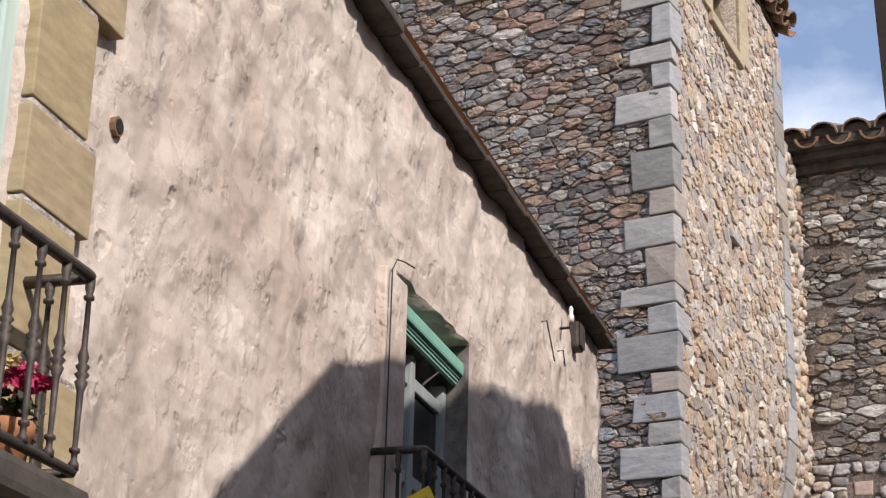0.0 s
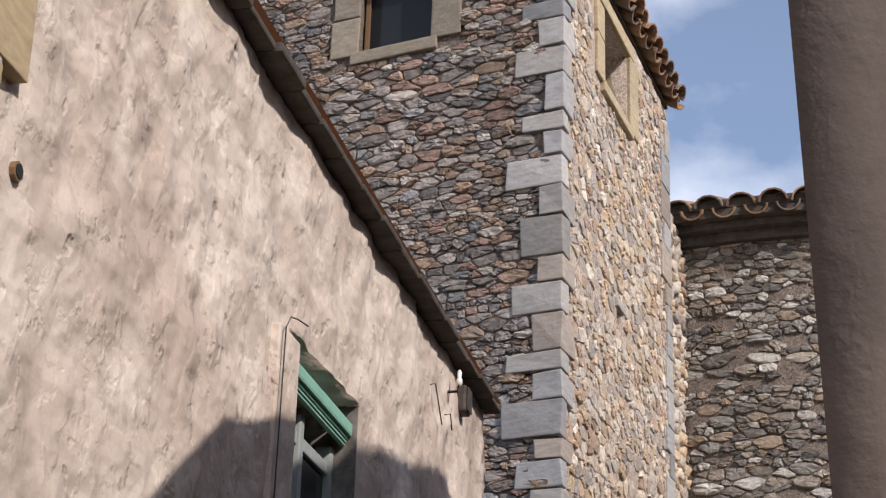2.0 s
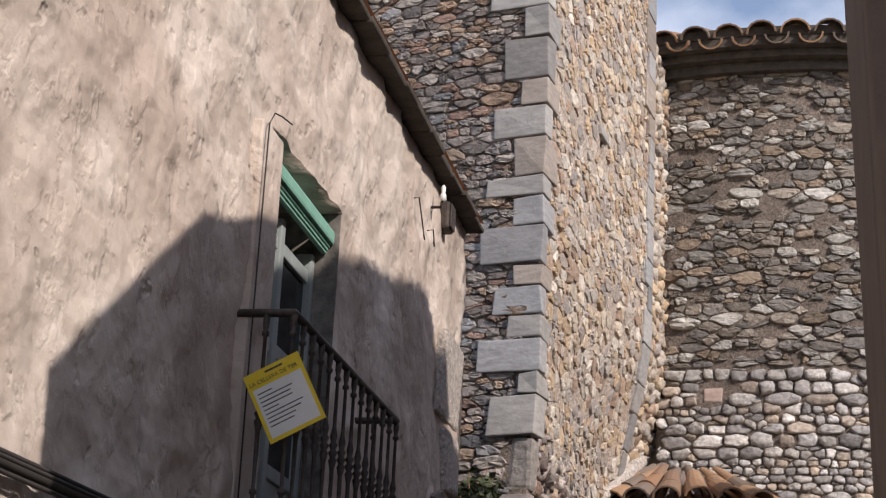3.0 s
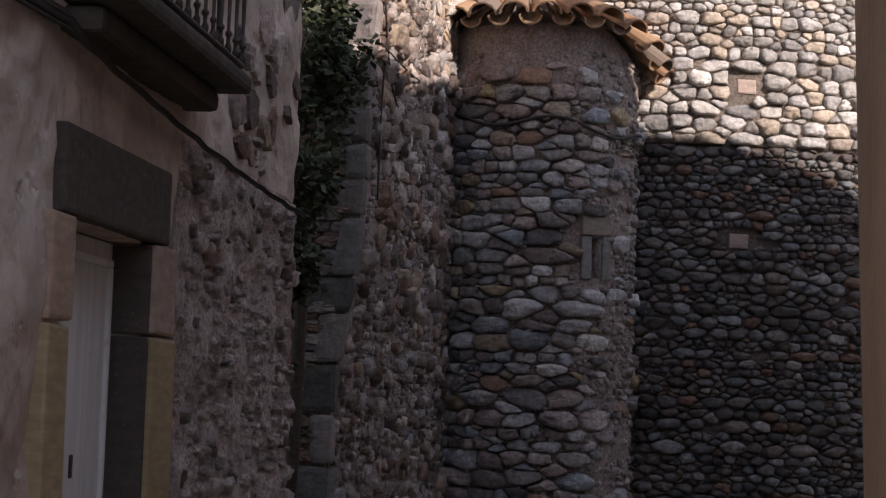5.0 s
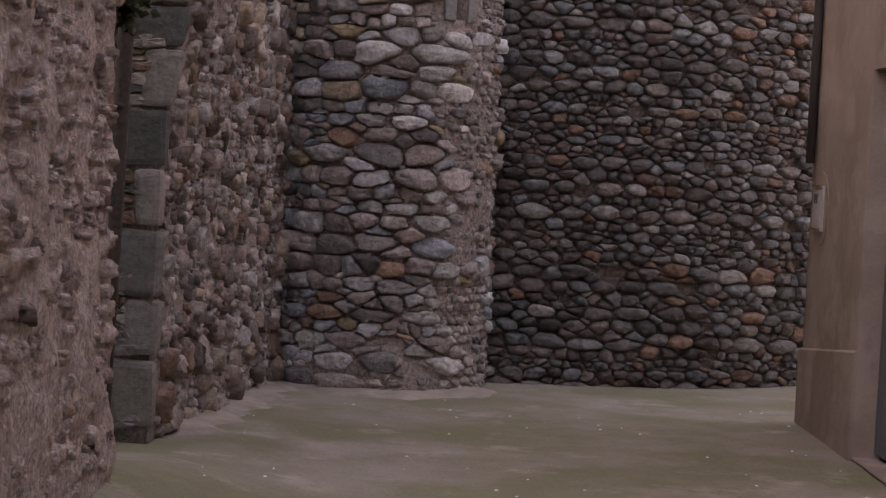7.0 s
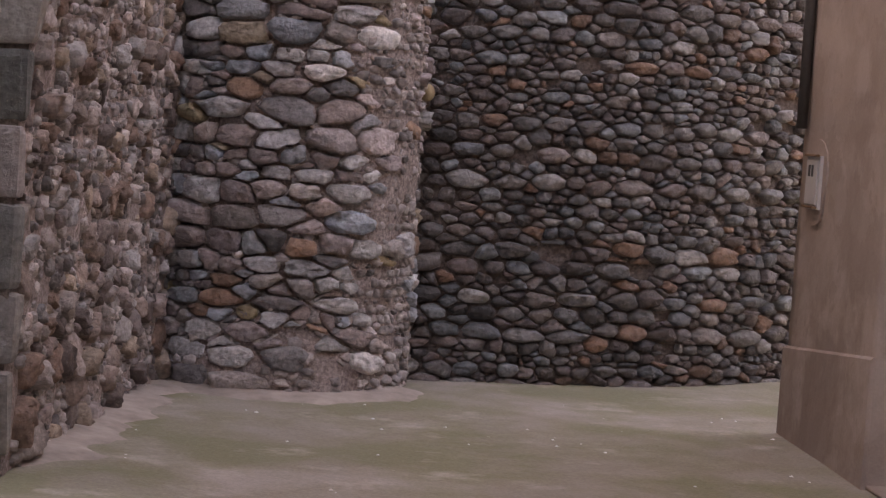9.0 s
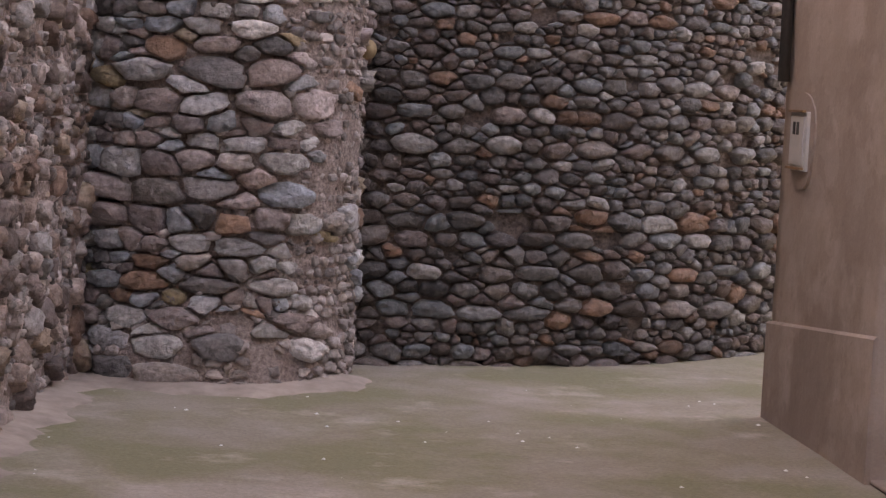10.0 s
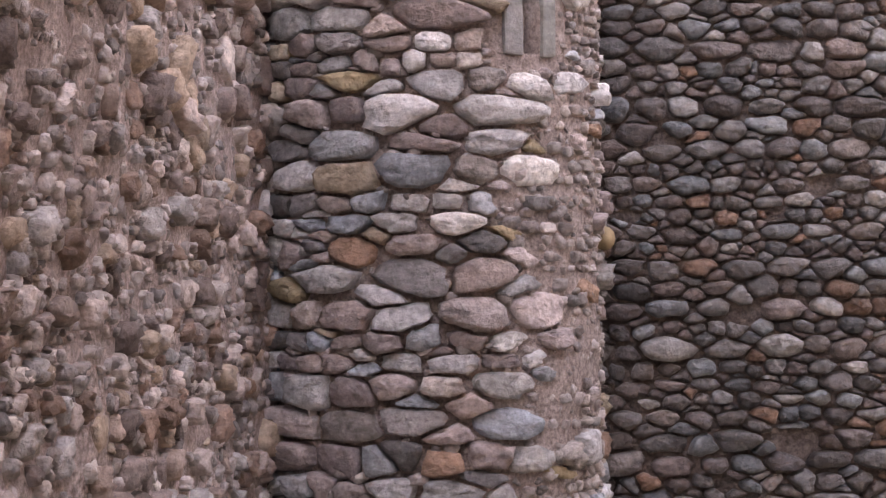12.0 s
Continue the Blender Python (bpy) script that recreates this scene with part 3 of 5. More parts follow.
def window_surround(fn, op, parent, material, w, glass_d, wood):
    u0, v0, u1, v1 = op
    win = tagged(mesh_ob("window", [], [], SHADE_BLACK, parent))
    oblique_box("lintel", fn, u0 - w * 0.5, v1, u1 + w * 0.5, v1 + 0.13, -0.2, 0.035, material, win)
    oblique_box("sill", fn, u0 - 0.06, v0 - 0.1, u1 + 0.06, v0, -0.2, 0.045, material, win)
    for s in (0, 1):
        zs = [v0 - 0.02, v0 + (v1 - v0) * rng.uniform(0.42, 0.58), v1]
        for a, b in zip(zs, zs[1:]):
            ww = w * rng.uniform(0.75, 1.1)
            if s == 0:
                oblique_box("jamb", fn, u0 - ww, a + 0.004, u0, b - 0.004, -0.25, 0.03, material, win)
            else:
                oblique_box("jamb", fn, u1, a + 0.004, u1 + ww, b - 0.004, -0.25, 0.03, material, win)
    fw = 0.045
    for a, b, c, d in ((u0, v0, u0 + fw, v1), (u1 - fw, v0, u1, v1), (u0 + fw, v1 - fw, u1 - fw, v1), (u0 + fw, v0, u1 - fw, v0 + fw)):
        oblique_box("window_frame", fn, a, b, c, d, glass_d - 0.04, glass_d + 0.02, wood, win, bevel=0.004, jit=0)
    oblique_box("pane", fn, u0 + fw, v0 + fw, u1 - fw, v1 - fw, glass_d - 0.02, glass_d - 0.008, GLASS, win, bevel=0.001, jit=0)
    return win


window_surround(tower_front, FW, tower, GREYSAND, 0.3, -0.14, BROWNWOOD)
window_surround(tower_side, RW, tower, WINSAND, 0.3, -0.22, BROWNWOOD)
oblique_box("slit_lintel", tower_side, 1.54, 7.02, 1.78, 7.1, -0.1, 0.03, QUOIN, tower)
oblique_box("slit_back", tower_side, 1.56, 6.82, 1.76, 7.05, -0.34, -0.3, SHADE_BLACK, tower)

# quoins up the corner
z, k = 0.12, 0
while z < TOWER_H - 0.12:
    hh = rng.choice((0.15, 0.2, 0.23, 0.27, 0.31)) if z > 4.0 else rng.choice((0.22, 0.3, 0.36))
    a, b = ((rng.uniform(0.26, 0.42), rng.uniform(0.08, 0.14)) if k % 2 == 0 else (rng.uniform(0.1, 0.2), rng.uniform(0.15, 0.27)))
    low = z < 4.1
    if low:
        a, b = a * rng.uniform(0.6, 1.0), b * rng.uniform(0.35, 0.8)
    bm = bmesh.new()
    e = 0.03 if z < 4.1 else 0.042
    foot = [NF * e + NR * e, DF * a + NF * e, DF * a - NF * 0.2, DR * b - NR * 0.2, DR * b + NR * e]
    vs = []
    for zz in (z + 0.008, z + hh - 0.008):
        for f in foot:
            p = C + f + lean(zz) + Vector((rng.uniform(-0.012, 0.012), rng.uniform(-0.012, 0.012), 0)) * (1.6 if low else 1.0)
            vs.append(bm.verts.new((p.x, p.y, zz + rng.uniform(-0.008, 0.008))))
    bm.faces.new(vs[:5])
    bm.faces.new(vs[5:])
    for i in range(5):
        bm.faces.new((vs[i], vs[(i + 1) % 5], vs[5 + (i + 1) % 5], vs[5 + i]))
    bmesh.ops.recalc_face_normals(bm, faces=bm.faces)
    bmesh.ops.bevel(bm, geom=[ed for ed in bm.edges], offset=0.035 if low else 0.009, segments=2, affect="EDGES", profile=0.6)
    part("quoin", bm, QUOIN_LOW if low else QUOIN, tower)
    z += hh
    k += 1


z = 0.4
while z < TOWER_H - 0.2:
    hh, ln = rng.uniform(0.18, 0.34), rng.uniform(0.14, 0.34)
    if z > 4.6:
        oblique_box("quoin", tower_side, 3.46 - ln, z, 3.465, z + hh - 0.012, -0.15, 0.03, QUOIN, tower)
    z += hh


def eave_tiles(parent, p, q, out, pitch, rows=2, step=0.235, drop=0.42):
    """Canal tiles along the eave from p to q; out points away from the wall."""
    p, q = Vector(p), Vector(q)
    along = (q - p).normalized()
    n = int((q - p).length / step)
    inward = (-Vector(out) * math.cos(pitch) + Vector((0, 0, math.sin(pitch)))).normalized()
    up = along.cross(inward).normalized()
    if up.z < 0:
        up = -up
    rot = Matrix((along, inward, up)).transposed().to_4x4()
    for r in range(rows):
        for i in range(n + 1):
            for cover in (True, False):
                if not cover and r:
                    continue
                o = p + along * (step * (i + (0 if cover else 0.5)) + rng.uniform(-0.015, 0.015)) + inward * (r * 0.3 + rng.uniform(-0.025, 0.02)) + up * (0.05 if cover else 0.045)
                m = Matrix.Translation(o) @ rot @ pose(0, 0, 0, rng.uniform(-2, 2), rng.uniform(-4, 4), rng.uniform(-2.5, 2.5))
                tile_ob(parent, m, 0.42, 0.118 if cover else 0.1, 0.095 if cover else 0.09, cover)


def eave_bed(parent, p, q, out, thick, deep):
    p, q, o = Vector(p), Vector(q), Vector(out)
    bm = bmesh.new()
    vs = [bm.verts.new(w + o * d + Vector((0, 0, z))) for w in (p, q) for d, z in ((0, 0), (-deep, 0), (-deep, -thick), (0, -thick))]
    for f in ((0, 1, 2, 3), (7, 6, 5, 4), (0, 4, 5, 1), (1, 5, 6, 2), (2, 6, 7, 3), (3, 7, 4, 0)):
        bm.faces.new([vs[i] for i in f])
    part("eave_bed", bm, SHADED_SLABSTONE, parent)


def roof_sheet(parent, pts, thick=0.06):
    bm = bmesh.new()
    bm.faces.new([bm.verts.new(p) for p in pts])
    bmesh.ops.solidify(bm, geom=bm.faces[:], thickness=thick)
    return part("roof", bm, TILE, parent)


EV = TOWER_H + 0.02
ov = 0.13
e1 = C + DF * 4.5 + NF * ov + Vector((0, 0, EV))
e2 = C + NF * ov + NR * ov + Vector((0, 0, EV))
e3 = C + DR * 3.5 + NR * ov + Vector((0, 0, EV))
e4 = b2 + Vector((0, 0, EV)) - NR * 0.1 - NF * 0.2
apex = (C + DF * 2.2 + DR * 1.75) + Vector((0, 0, EV + 1.35))
eave_bed(tower, e1 - NF * 0.12, e2 - NF * 0.12 - NR * 0.12, NF, 0.03, 0.2)
eave_bed(tower, e2 - NR * 0.12 - NF * 0.12, e3 - NR * 0.12, NR, 0.03, 0.2)
eave_tiles(tower, e1, e2, NF, radians(28), rows=4)
eave_tiles(tower, e2, e3, NR, radians(28), rows=3)
for a, b in ((e1, e2), (e2, e3), (e3, e4), (e4, e1)):
    roof_sheet(tower, [a + Vector((0, 0, 0.03)), b + Vector((0, 0, 0.03)), apex])

# ---- apse ----
AC, AR, A0 = Vector((0.15, 17.75, 0)), 4.0, -0.28


def apse_fn(u, v, d):
    th = A0 + u / AR
    return (AC.x + math.sin(th) * (AR + d), AC.y - math.cos(th) * (AR + d), v - 0.06)


# LOW_H is the shadow's edge: darker stone and mortar below stand for shade.
APSE_H, LOW_H = 8.66, 3.72
apse = tagged(empty("church_apse", 0.15, 17.75, 0), "rounded church apse of river stones with a tiled eave", "church")
APSE_W = 8.2
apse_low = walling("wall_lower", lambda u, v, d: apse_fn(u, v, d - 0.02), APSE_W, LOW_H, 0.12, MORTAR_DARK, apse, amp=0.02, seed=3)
apse_top = walling("wall_upper", lambda u, v, d: apse_fn(u, v + LOW_H, d), APSE_W, APSE_H - LOW_H, 0.12, MORTAR_FRONT, apse, amp=0.02, seed=4)
# eave of the apse
n_t = int(APSE_W / 0.27)
for i in range(n_t):
    th = A0 + (i + 0.5) * 0.27 / AR
    out = Vector((math.sin(th), -math.cos(th), 0))
    along = Vector((math.cos(th), math.sin(th), 0))
    inward = (-out * math.cos(radians(22)) + Vector((0, 0, math.sin(radians(22))))).normalized()
    rot = Matrix((along, inward, along.cross(inward))).transposed().to_4x4()
    for cover in (True, False):
        o = AC + out * (AR + 0.36 + rng.uniform(-0.02, 0.02)) + along * (0 if cover else 0.135) + Vector((0, 0, APSE_H + (0.06 if cover else 0.05)))
        tile_ob(apse, Matrix.Translation(o) @ rot @ pose(0, 0, 0, rng.uniform(-2, 2), rng.uniform(-4, 4), rng.uniform(-2, 2)), 0.7, 0.135 if cover else 0.11, 0.11 if cover else 0.1, cover)
# Cornice rings back the tiles; their dark colour stands for the eave's shadow.
for a, b, z0, z1 in ((0.1, 0.31, APSE_H + 0.062, APSE_H + 0.145), (0.1, 0.3, APSE_H - 0.02, APSE_H + 0.06), (0.1, 0.2, APSE_H - 0.09, APSE_H - 0.022), (0.1, 0.1, APSE_H - 0.18, APSE_H - 0.092)):
    bm = bmesh.new()
    N = 60
    rows_ = [[bm.verts.new(apse_fn(APSE_W * i / N, zz + 0.06, dd)) for i in range(N + 1)] for dd, zz in ((-0.3, z0), (b, z0), (b, z1), (-0.3, z1))]
    for j in range(4):
        for i in range(N):
            bm.faces.new((rows_[j][i], rows_[j][i + 1], rows_[(j + 1) % 4][i + 1], rows_[(j + 1) % 4][i]))
    part("cornice", bm, SHADED_SLABSTONE, apse)
bm = bmesh.new()
tip = bm.verts.new((AC.x, AC.y, APSE_H + 1.4))
ring = [bm.verts.new(apse_fn(APSE_W * i / 40, APSE_H + 0.125, 0.3)) for i in range(41)]
for a, b in zip(ring, ring[1:]):
    bm.faces.new((a, b, tip))
part("roof", bm, TILE, apse)

# wall that joins tower and apse
def bay_fn(u, v, d):
    return tower_side(3.46 + u, v, d - 0.03)


bay = walling("wall_bay", bay_fn, 1.1, 8.75, 0.12, MORTAR_SIDE, apse, amp=0.02, seed=6)

# ---- stair turret ----
TC, TR, T0 = Vector((-0.58, 13.61, 0)), 0.76, -1.35


def turret_fn(u, v, d):
    th = T0 + u / TR
    r = TR + d + 0.14 * ramp01((0.55 - v) / 0.55) * max(0.0, math.cos(1.2 * th - 0.1))
    return (TC.x + math.sin(th) * r, TC.y - math.cos(th) * r, min(v - 0.05, TUR_H + 0.04 - eave_drop(th)))


def eave_drop(th):
    """The turret's eave sinks towards its rear flank."""
    return 0.3 * ramp01((th - 0.55) / 1.05)


def joint_depth(u, v):
    """The mortar lies back between the stones, but for the smeared outer flank, the foot and the band under the cap."""
    return 0.035 * (1 - ramp01((u - 1.1) / 0.45)) * ramp01((v - 0.2) / 0.5) * (1 - ramp01((v - 3.75) / 0.4))


TUR_W, TUR_H = 2.45, 4.4
TS = (1.50, 2.55, 1.58, 2.86)
turret = tagged(empty("stair_turret", TC.x, TC.y, 0), "round stair turret of mortared river stones with tiled cap", "turret")
tur_wall = walling("wall", lambda u, v, d: turret_fn(u, v, d - joint_depth(u, v)), TUR_W, TUR_H + 0.1, 0.04, MORTAR, turret, [TS], amp=0.035, seed=5, thick=0.25)
oblique_box("slit_lintel", turret_fn, 1.40, 2.88, 1.66, 3.02, -0.1, 0.03, GREYSAND, turret)
oblique_box("slit_jamb", turret_fn, 1.40, 2.54, 1.492, 2.87, -0.1, 0.025, QUOIN_LOW, turret)
oblique_box("slit_jamb", turret_fn, 1.588, 2.54, 1.66, 2.87, -0.1, 0.025, QUOIN_LOW, turret)
oblique_box("slit_back", turret_fn, 1.46, 2.5, 1.62, 2.9, -0.24, -0.2, SHADE_BLACK, turret)
# cap
tip = Vector((-0.72, 13.98, 5.02))
for i in range(13):
    th = -1.5 + i * 0.262
    out = Vector((math.sin(th), -math.cos(th), 0))
    rim = TC + out * (TR + 0.2) + Vector((0, 0, TUR_H + 0.02 - eave_drop(th)))
    inward = (tip - rim).normalized()
    along = inward.cross(Vector((0, 0, 1))).normalized()
    up = along.cross(inward).normalized()
    rot = Matrix((along, inward, up)).transposed().to_4x4()
    for r in range(3):
        tile_ob(turret, Matrix.Translation(rim + inward * (0.27 * r) + up * (0.045 + 0.012 * r)) @ rot @ pose(0, 0, 0, rng.uniform(-3, 3), rng.uniform(-5, 5), rng.uniform(-4, 4)), 0.36, 0.115 - 0.028 * r, 0.09 - 0.028 * r, True)
    if i < 12:
        th2 = th + 0.131
        out = Vector((math.sin(th2), -math.cos(th2), 0))
        rim = TC + out * (TR + 0.19) + Vector((0, 0, TUR_H + 0.02 - eave_drop(th2)))
        inward = (tip - rim).normalized()
        along = inward.cross(Vector((0, 0, 1))).normalized()
        rot = Matrix((along, inward, along.cross(inward).normalized())).transposed().to_4x4()
        tile_ob(turret, Matrix.Translation(rim + Vector((0, 0, 0.03))) @ rot, 0.5, 0.09, 0.05, False)
bm = bmesh.new()
apx = bm.verts.new(tip - Vector((0, 0, 0.03)))
ring = [bm.verts.new(turret_fn(TUR_W * i / 24, TUR_H + 0.06, 0.06)) for i in range(25)]
for a, b in zip(ring, ring[1:]):
    bm.faces.new((a, b, apx))
part("cap_bed", bm, MORTAR, turret)
bm = bmesh.new()
add_tube(bm, [tower_side(2.9 + 0.13 * i, 4.5 + 0.065 * i, 0.02) for i in range(10)], [0.005, 0.04, 0.05, 0.06, 0.055, 0.07, 0.065, 0.075, 0.05, 0.005], 7)
part("lime_flashing", bm, BAND_LIME, turret, "white lime flashing", True)
tube("service_cable", [turret_fn(0.05 + 0.1 * i, 3.78 + 0.05 * math.sin(i * 0.7) - 0.006 * i, 0.05) for i in range(23)], 0.012, CABLE, turret)

# low cement fillet along the foot of the tower and the turret
foot = []
for k in range(60):
    p = Vector(tower_side(0.2 + k * 0.055, 0.05, 0.0))
    if math.hypot(p.x - TC.x, p.y - TC.y) > TR + 0.12:
        foot.append((p, NR))
for k in range(48):
    th = -1.35 + k * 0.055
    n = Vector((math.sin(th), -math.cos(th), 0))
    p = TC + n * (TR + 0.11 * max(0.0, math.cos(1.2 * th - 0.1)))
    if (p - C - lean(0.05, 2.5)).dot(NR) > 0.1:
        foot.append((p, n))
vs, fs = [], []
for k, (p, n) in enumerate(foot):
    wide = 0.25 + 0.16 * noise.noise(Vector((k * 0.21, 4, 1))) + 0.07 * noise.noise(Vector((k * 0.9, 2, 7)))
    end = min(1.0, k / 7, (len(foot) - 1 - k) / 5)
    wide *= 0.4 + 0.6 * end
    for s, z in ((-0.12, 0.05), (0.03, 0.032), (wide * 0.6, 0.015), (wide, -0.006)):
        q, z = p + n * s, (z + 0.006) * end - 0.006
        vs.append((q.x, q.y, ground_z(q.x, q.y) + z))
    if k:
        fs += [(4 * k - 4 + j, 4 * k - 3 + j, 4 * k + 1 + j, 4 * k + j) for j in range(3)]
tagged(mesh_ob("cement_fillet", vs, fs, CEMENT, smooth=True), "worn pinkish cement fillet along the tower's foot", "paving edge", kind="structure")

# ---- plastered house ----
WX = -1.38


def house_fn(u, v, d):
    return (WX + d, u - 6.0, v)


house = tagged(empty("plastered_house", -3.5, 1.0, 0), "old house with weathered cream plaster and a thin eave", "house")
HY1, HZ = 7.3, 4.83
WIN = (3.92 + 6, 2.64, 4.80 + 6, 4.06)
DOOR = (3.82 + 6, 0.05, 4.70 + 6, 2.02)
BDOOR = (0.2 + 6, 2.62, 1.2 + 6, 4.4)
h_wall = walling("wall", house_fn, HY1 + 6, HZ, 0.045, PLASTER, house, [WIN, DOOR, BDOOR, (5.02 + 6, 0, 7.31 + 6, 2.42)], amp=0.045, seed=8, thick=0.4)
h_low = walling("rough_base_wall", lambda u, v, d: (WX + d + 0.05 * max(0, 1 - v / 2.4), 5.02 + u, v), 2.28, 2.42, 0.03, ROUGHCAST, house, amp=0.07, seed=9, thick=0.4, label="rubble base wall with flaking render")
slab("wall_back", -7.2, -6, 0, -6.9, 7.3, 4.8, PLASTER, house)
slab("wall_end", -6.9, 6.95, 0, -1.79, 7.28, 4.8, PLASTER, house)
slab("wall_end", -6.9, -6, 0, -1.79, -5.7, 4.8, PLASTER, house)
slab("floor_slab", -6.88, -5.68, 2.45, -1.8, 6.93, 2.55, SHADE_BLACK, house)
roof_sheet(house, [(-1.3, -6.1, 4.90), (-1.3, 7.38, 4.90), (-7.4, 7.38, 6.9), (-7.4, -6.1, 6.9)], 0.025)
y = -6.1
while y < 7.3:
    ln = min(rng.uniform(0.24, 0.34), 7.36 - y)
    box("eave_slab", (-1.8, y + 0.002, 4.835 + rng.uniform(-0.003, 0.003)), (-1.29 + rng.uniform(-0.012, 0.012), y + ln - 0.002, 4.868 + rng.uniform(-0.006, 0.006)), SHADED_SLABSTONE, house, bevel=0.012)
    y += ln

# ---- corner house, the block past which the lane opens ----
corner_house = tagged(empty("corner_house", 2, 1.3, 0), "blank house corner in dark brown render", "house")


def battered(z):
    return 0.48 + 0.035 * (3.5 - z)


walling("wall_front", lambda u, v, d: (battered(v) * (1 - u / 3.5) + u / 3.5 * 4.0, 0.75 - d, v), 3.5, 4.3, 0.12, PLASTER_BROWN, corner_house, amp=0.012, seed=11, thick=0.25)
# Upper body is unseen: heights set to shape the shadow on the plastered house.
bm = bmesh.new()
side = [(0.76, 0), (0.76, 4.31), (1.74, 5.0), (1.9, 5.05), (1.9, 0)]
high = [(0.76, 0), (0.76, 6.3), (1.69, 6.9), (1.9, 6.95), (1.9, 0)]
loops = [[bm.verts.new((x if x > 1 else battered(z) + 0.004, y, z)) for y, z in prof] for x, prof in ((0.48, side), (2.3, high), (5.5, high))]
for p, q in zip(loops, loops[1:]):
    for i in range(5):
        bm.faces.new((p[i], p[(i + 1) % 5], q[(i + 1) % 5], q[i]))
bm.faces.new(loops[0])
bm.faces.new(loops[-1])
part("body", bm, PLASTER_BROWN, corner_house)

# ---- pink house on the east side ----
pink = tagged(empty("pink_house", 4.3, 8, 0), "pinkish-tan rendered house with a grey plinth and a slate blue door", "house")
PX = 2.2


def pink_fn(u, v, d):
    return (PX - d, 12.42 - u, v)


PDOOR = (1.59, 0.02, 2.57, 2.18)
walling("wall_street", pink_fn, 10.4, 4.86, 0.1, PLASTER_PINK, pink, [PDOOR], amp=0.012, seed=13, thick=0.3)
walling("wall_end", lambda u, v, d: (2.21 + u, 12.425 + d, v), 4.2, 4.86, 0.2, PLASTER_PINK, pink, amp=0.01, seed=14, thick=0.3)
slab("wall_back", 6.1, 2.0, 0, 6.4, 12.1, 4.84, PLASTER_PINK, pink)
slab("wall_end", 2.52, 2.0, 0, 6.08, 2.3, 4.84, PLASTER_PINK, pink)
# Added unseen top; its stepped profile is shaped to cast the shadow edges.
bm = bmesh.new()
prof = [(1.95, 4.85), (1.95, 6.85), (3.5, 7.19), (3.52, 6.56), (8.5, 6.56), (9.6, 6.74), (10.65, 6.72), (11.83, 5.48), (12.42, 4.9), (12.42, 4.85)]
loops = [[bm.verts.new((x, y, z)) for y, z in prof] for x in (PX, 6.4)]
for i in range(9):
    bm.faces.new((loops[0][i], loops[0][(i + 1) % 9], loops[1][(i + 1) % 9], loops[1][i]))
bm.faces.new(loops[0])
bm.faces.new(loops[1])
part("shadow_casting_top", bm, PLASTER_PINK, pink)
# plinth, its top rising with the lane
for y0, y1 in ((10.84, 12.445), (2.1, 9.84)):
    bm = bmesh.new()
    top = lambda y: 0.48 + 0.085 * (12.4 - y)
    vs = [bm.verts.new(p) for y in (y0, y1) for p in ((PX - 0.022, y, -0.03), (PX - 0.022, y, top(y) - 0.012), (PX - 0.008, y, top(y)), (PX + 0.1, y, top(y)), (PX + 0.1, y, -0.03))]
    bm.faces.new(vs[:5])
    bm.faces.new(vs[5:])
    for i in range(5):
        bm.faces.new((vs[i], vs[(i + 1) % 5], vs[5 + (i + 1) % 5], vs[5 + i]))
    part("plinth", bm, PLASTER_PINK, pink)

# ---- plain walls that close the place ----
for name, a in (("wall_north_east", (4.2, 21, 0, 12, 21.5, 5.0)), ("wall_east", (11, 12, 0, 11.5, 21, 4.0)), ("wall_south", (-1.3, -7.4, 0, 7, -7, 3.5)), ("wall_south_east", (3.4, -7, 0, 3.8, 0.7, 3.0))):
    tagged(slab(name, *a, PLASTER_PINK), "plain pinkish rendered boundary wall", "wall", kind="structure")

# ---- openings and fittings of the plastered house ----
def wall_box(name, y0, z0, y1, z1, d0, d1, material, parent, label="", bevel=0.006, jit=0.0):
    return box(name, (WX + d0, y0, z0), (WX + d1, y1, z1), material, parent, label, bevel, jit)


# trim band with its cable beside the balcony door
wall_box("window_trim", 3.68, 2.66, 3.915, 4.0, -0.05, 0.03, PLASTER, house, "plain plaster window band", 0.01)
tube("trim_wire", [(WX + 0.045, 3.68, 2.66), (WX + 0.045, 3.675, 3.2), (WX + 0.045, 3.685, 3.98), (WX + 0.05, 3.72, 4.03), (WX + 0.05, 3.8, 4.05), (WX + 0.05, 3.92, 4.07)], 0.0028, CABLE, house)

balcony_door = mesh_ob("balcony_door", [], [], GREYWOOD, house, "grey-green glazed double door")
wall_box("shutter_box", 3.925, 3.925, 4.794, 3.98, -0.09, -0.012, GREENPAINT, balcony_door, "faded green roller blind box", 0.012)
for k in range(3):
    wall_box("blind_slat", 3.93, 3.89 + 0.012 * k, 4.788, 3.899 + 0.012 * k, -0.06, -0.04 + 0.006 * k, GREENPAINT, balcony_door, "faded green blind slat", 0.003)
for y0, y1 in ((3.925, 3.97), (4.335, 4.385), (4.75, 4.793)):
    wall_box("stile", y0, 2.64, y1, 3.88, -0.15, -0.085, GREYWOOD, balcony_door)
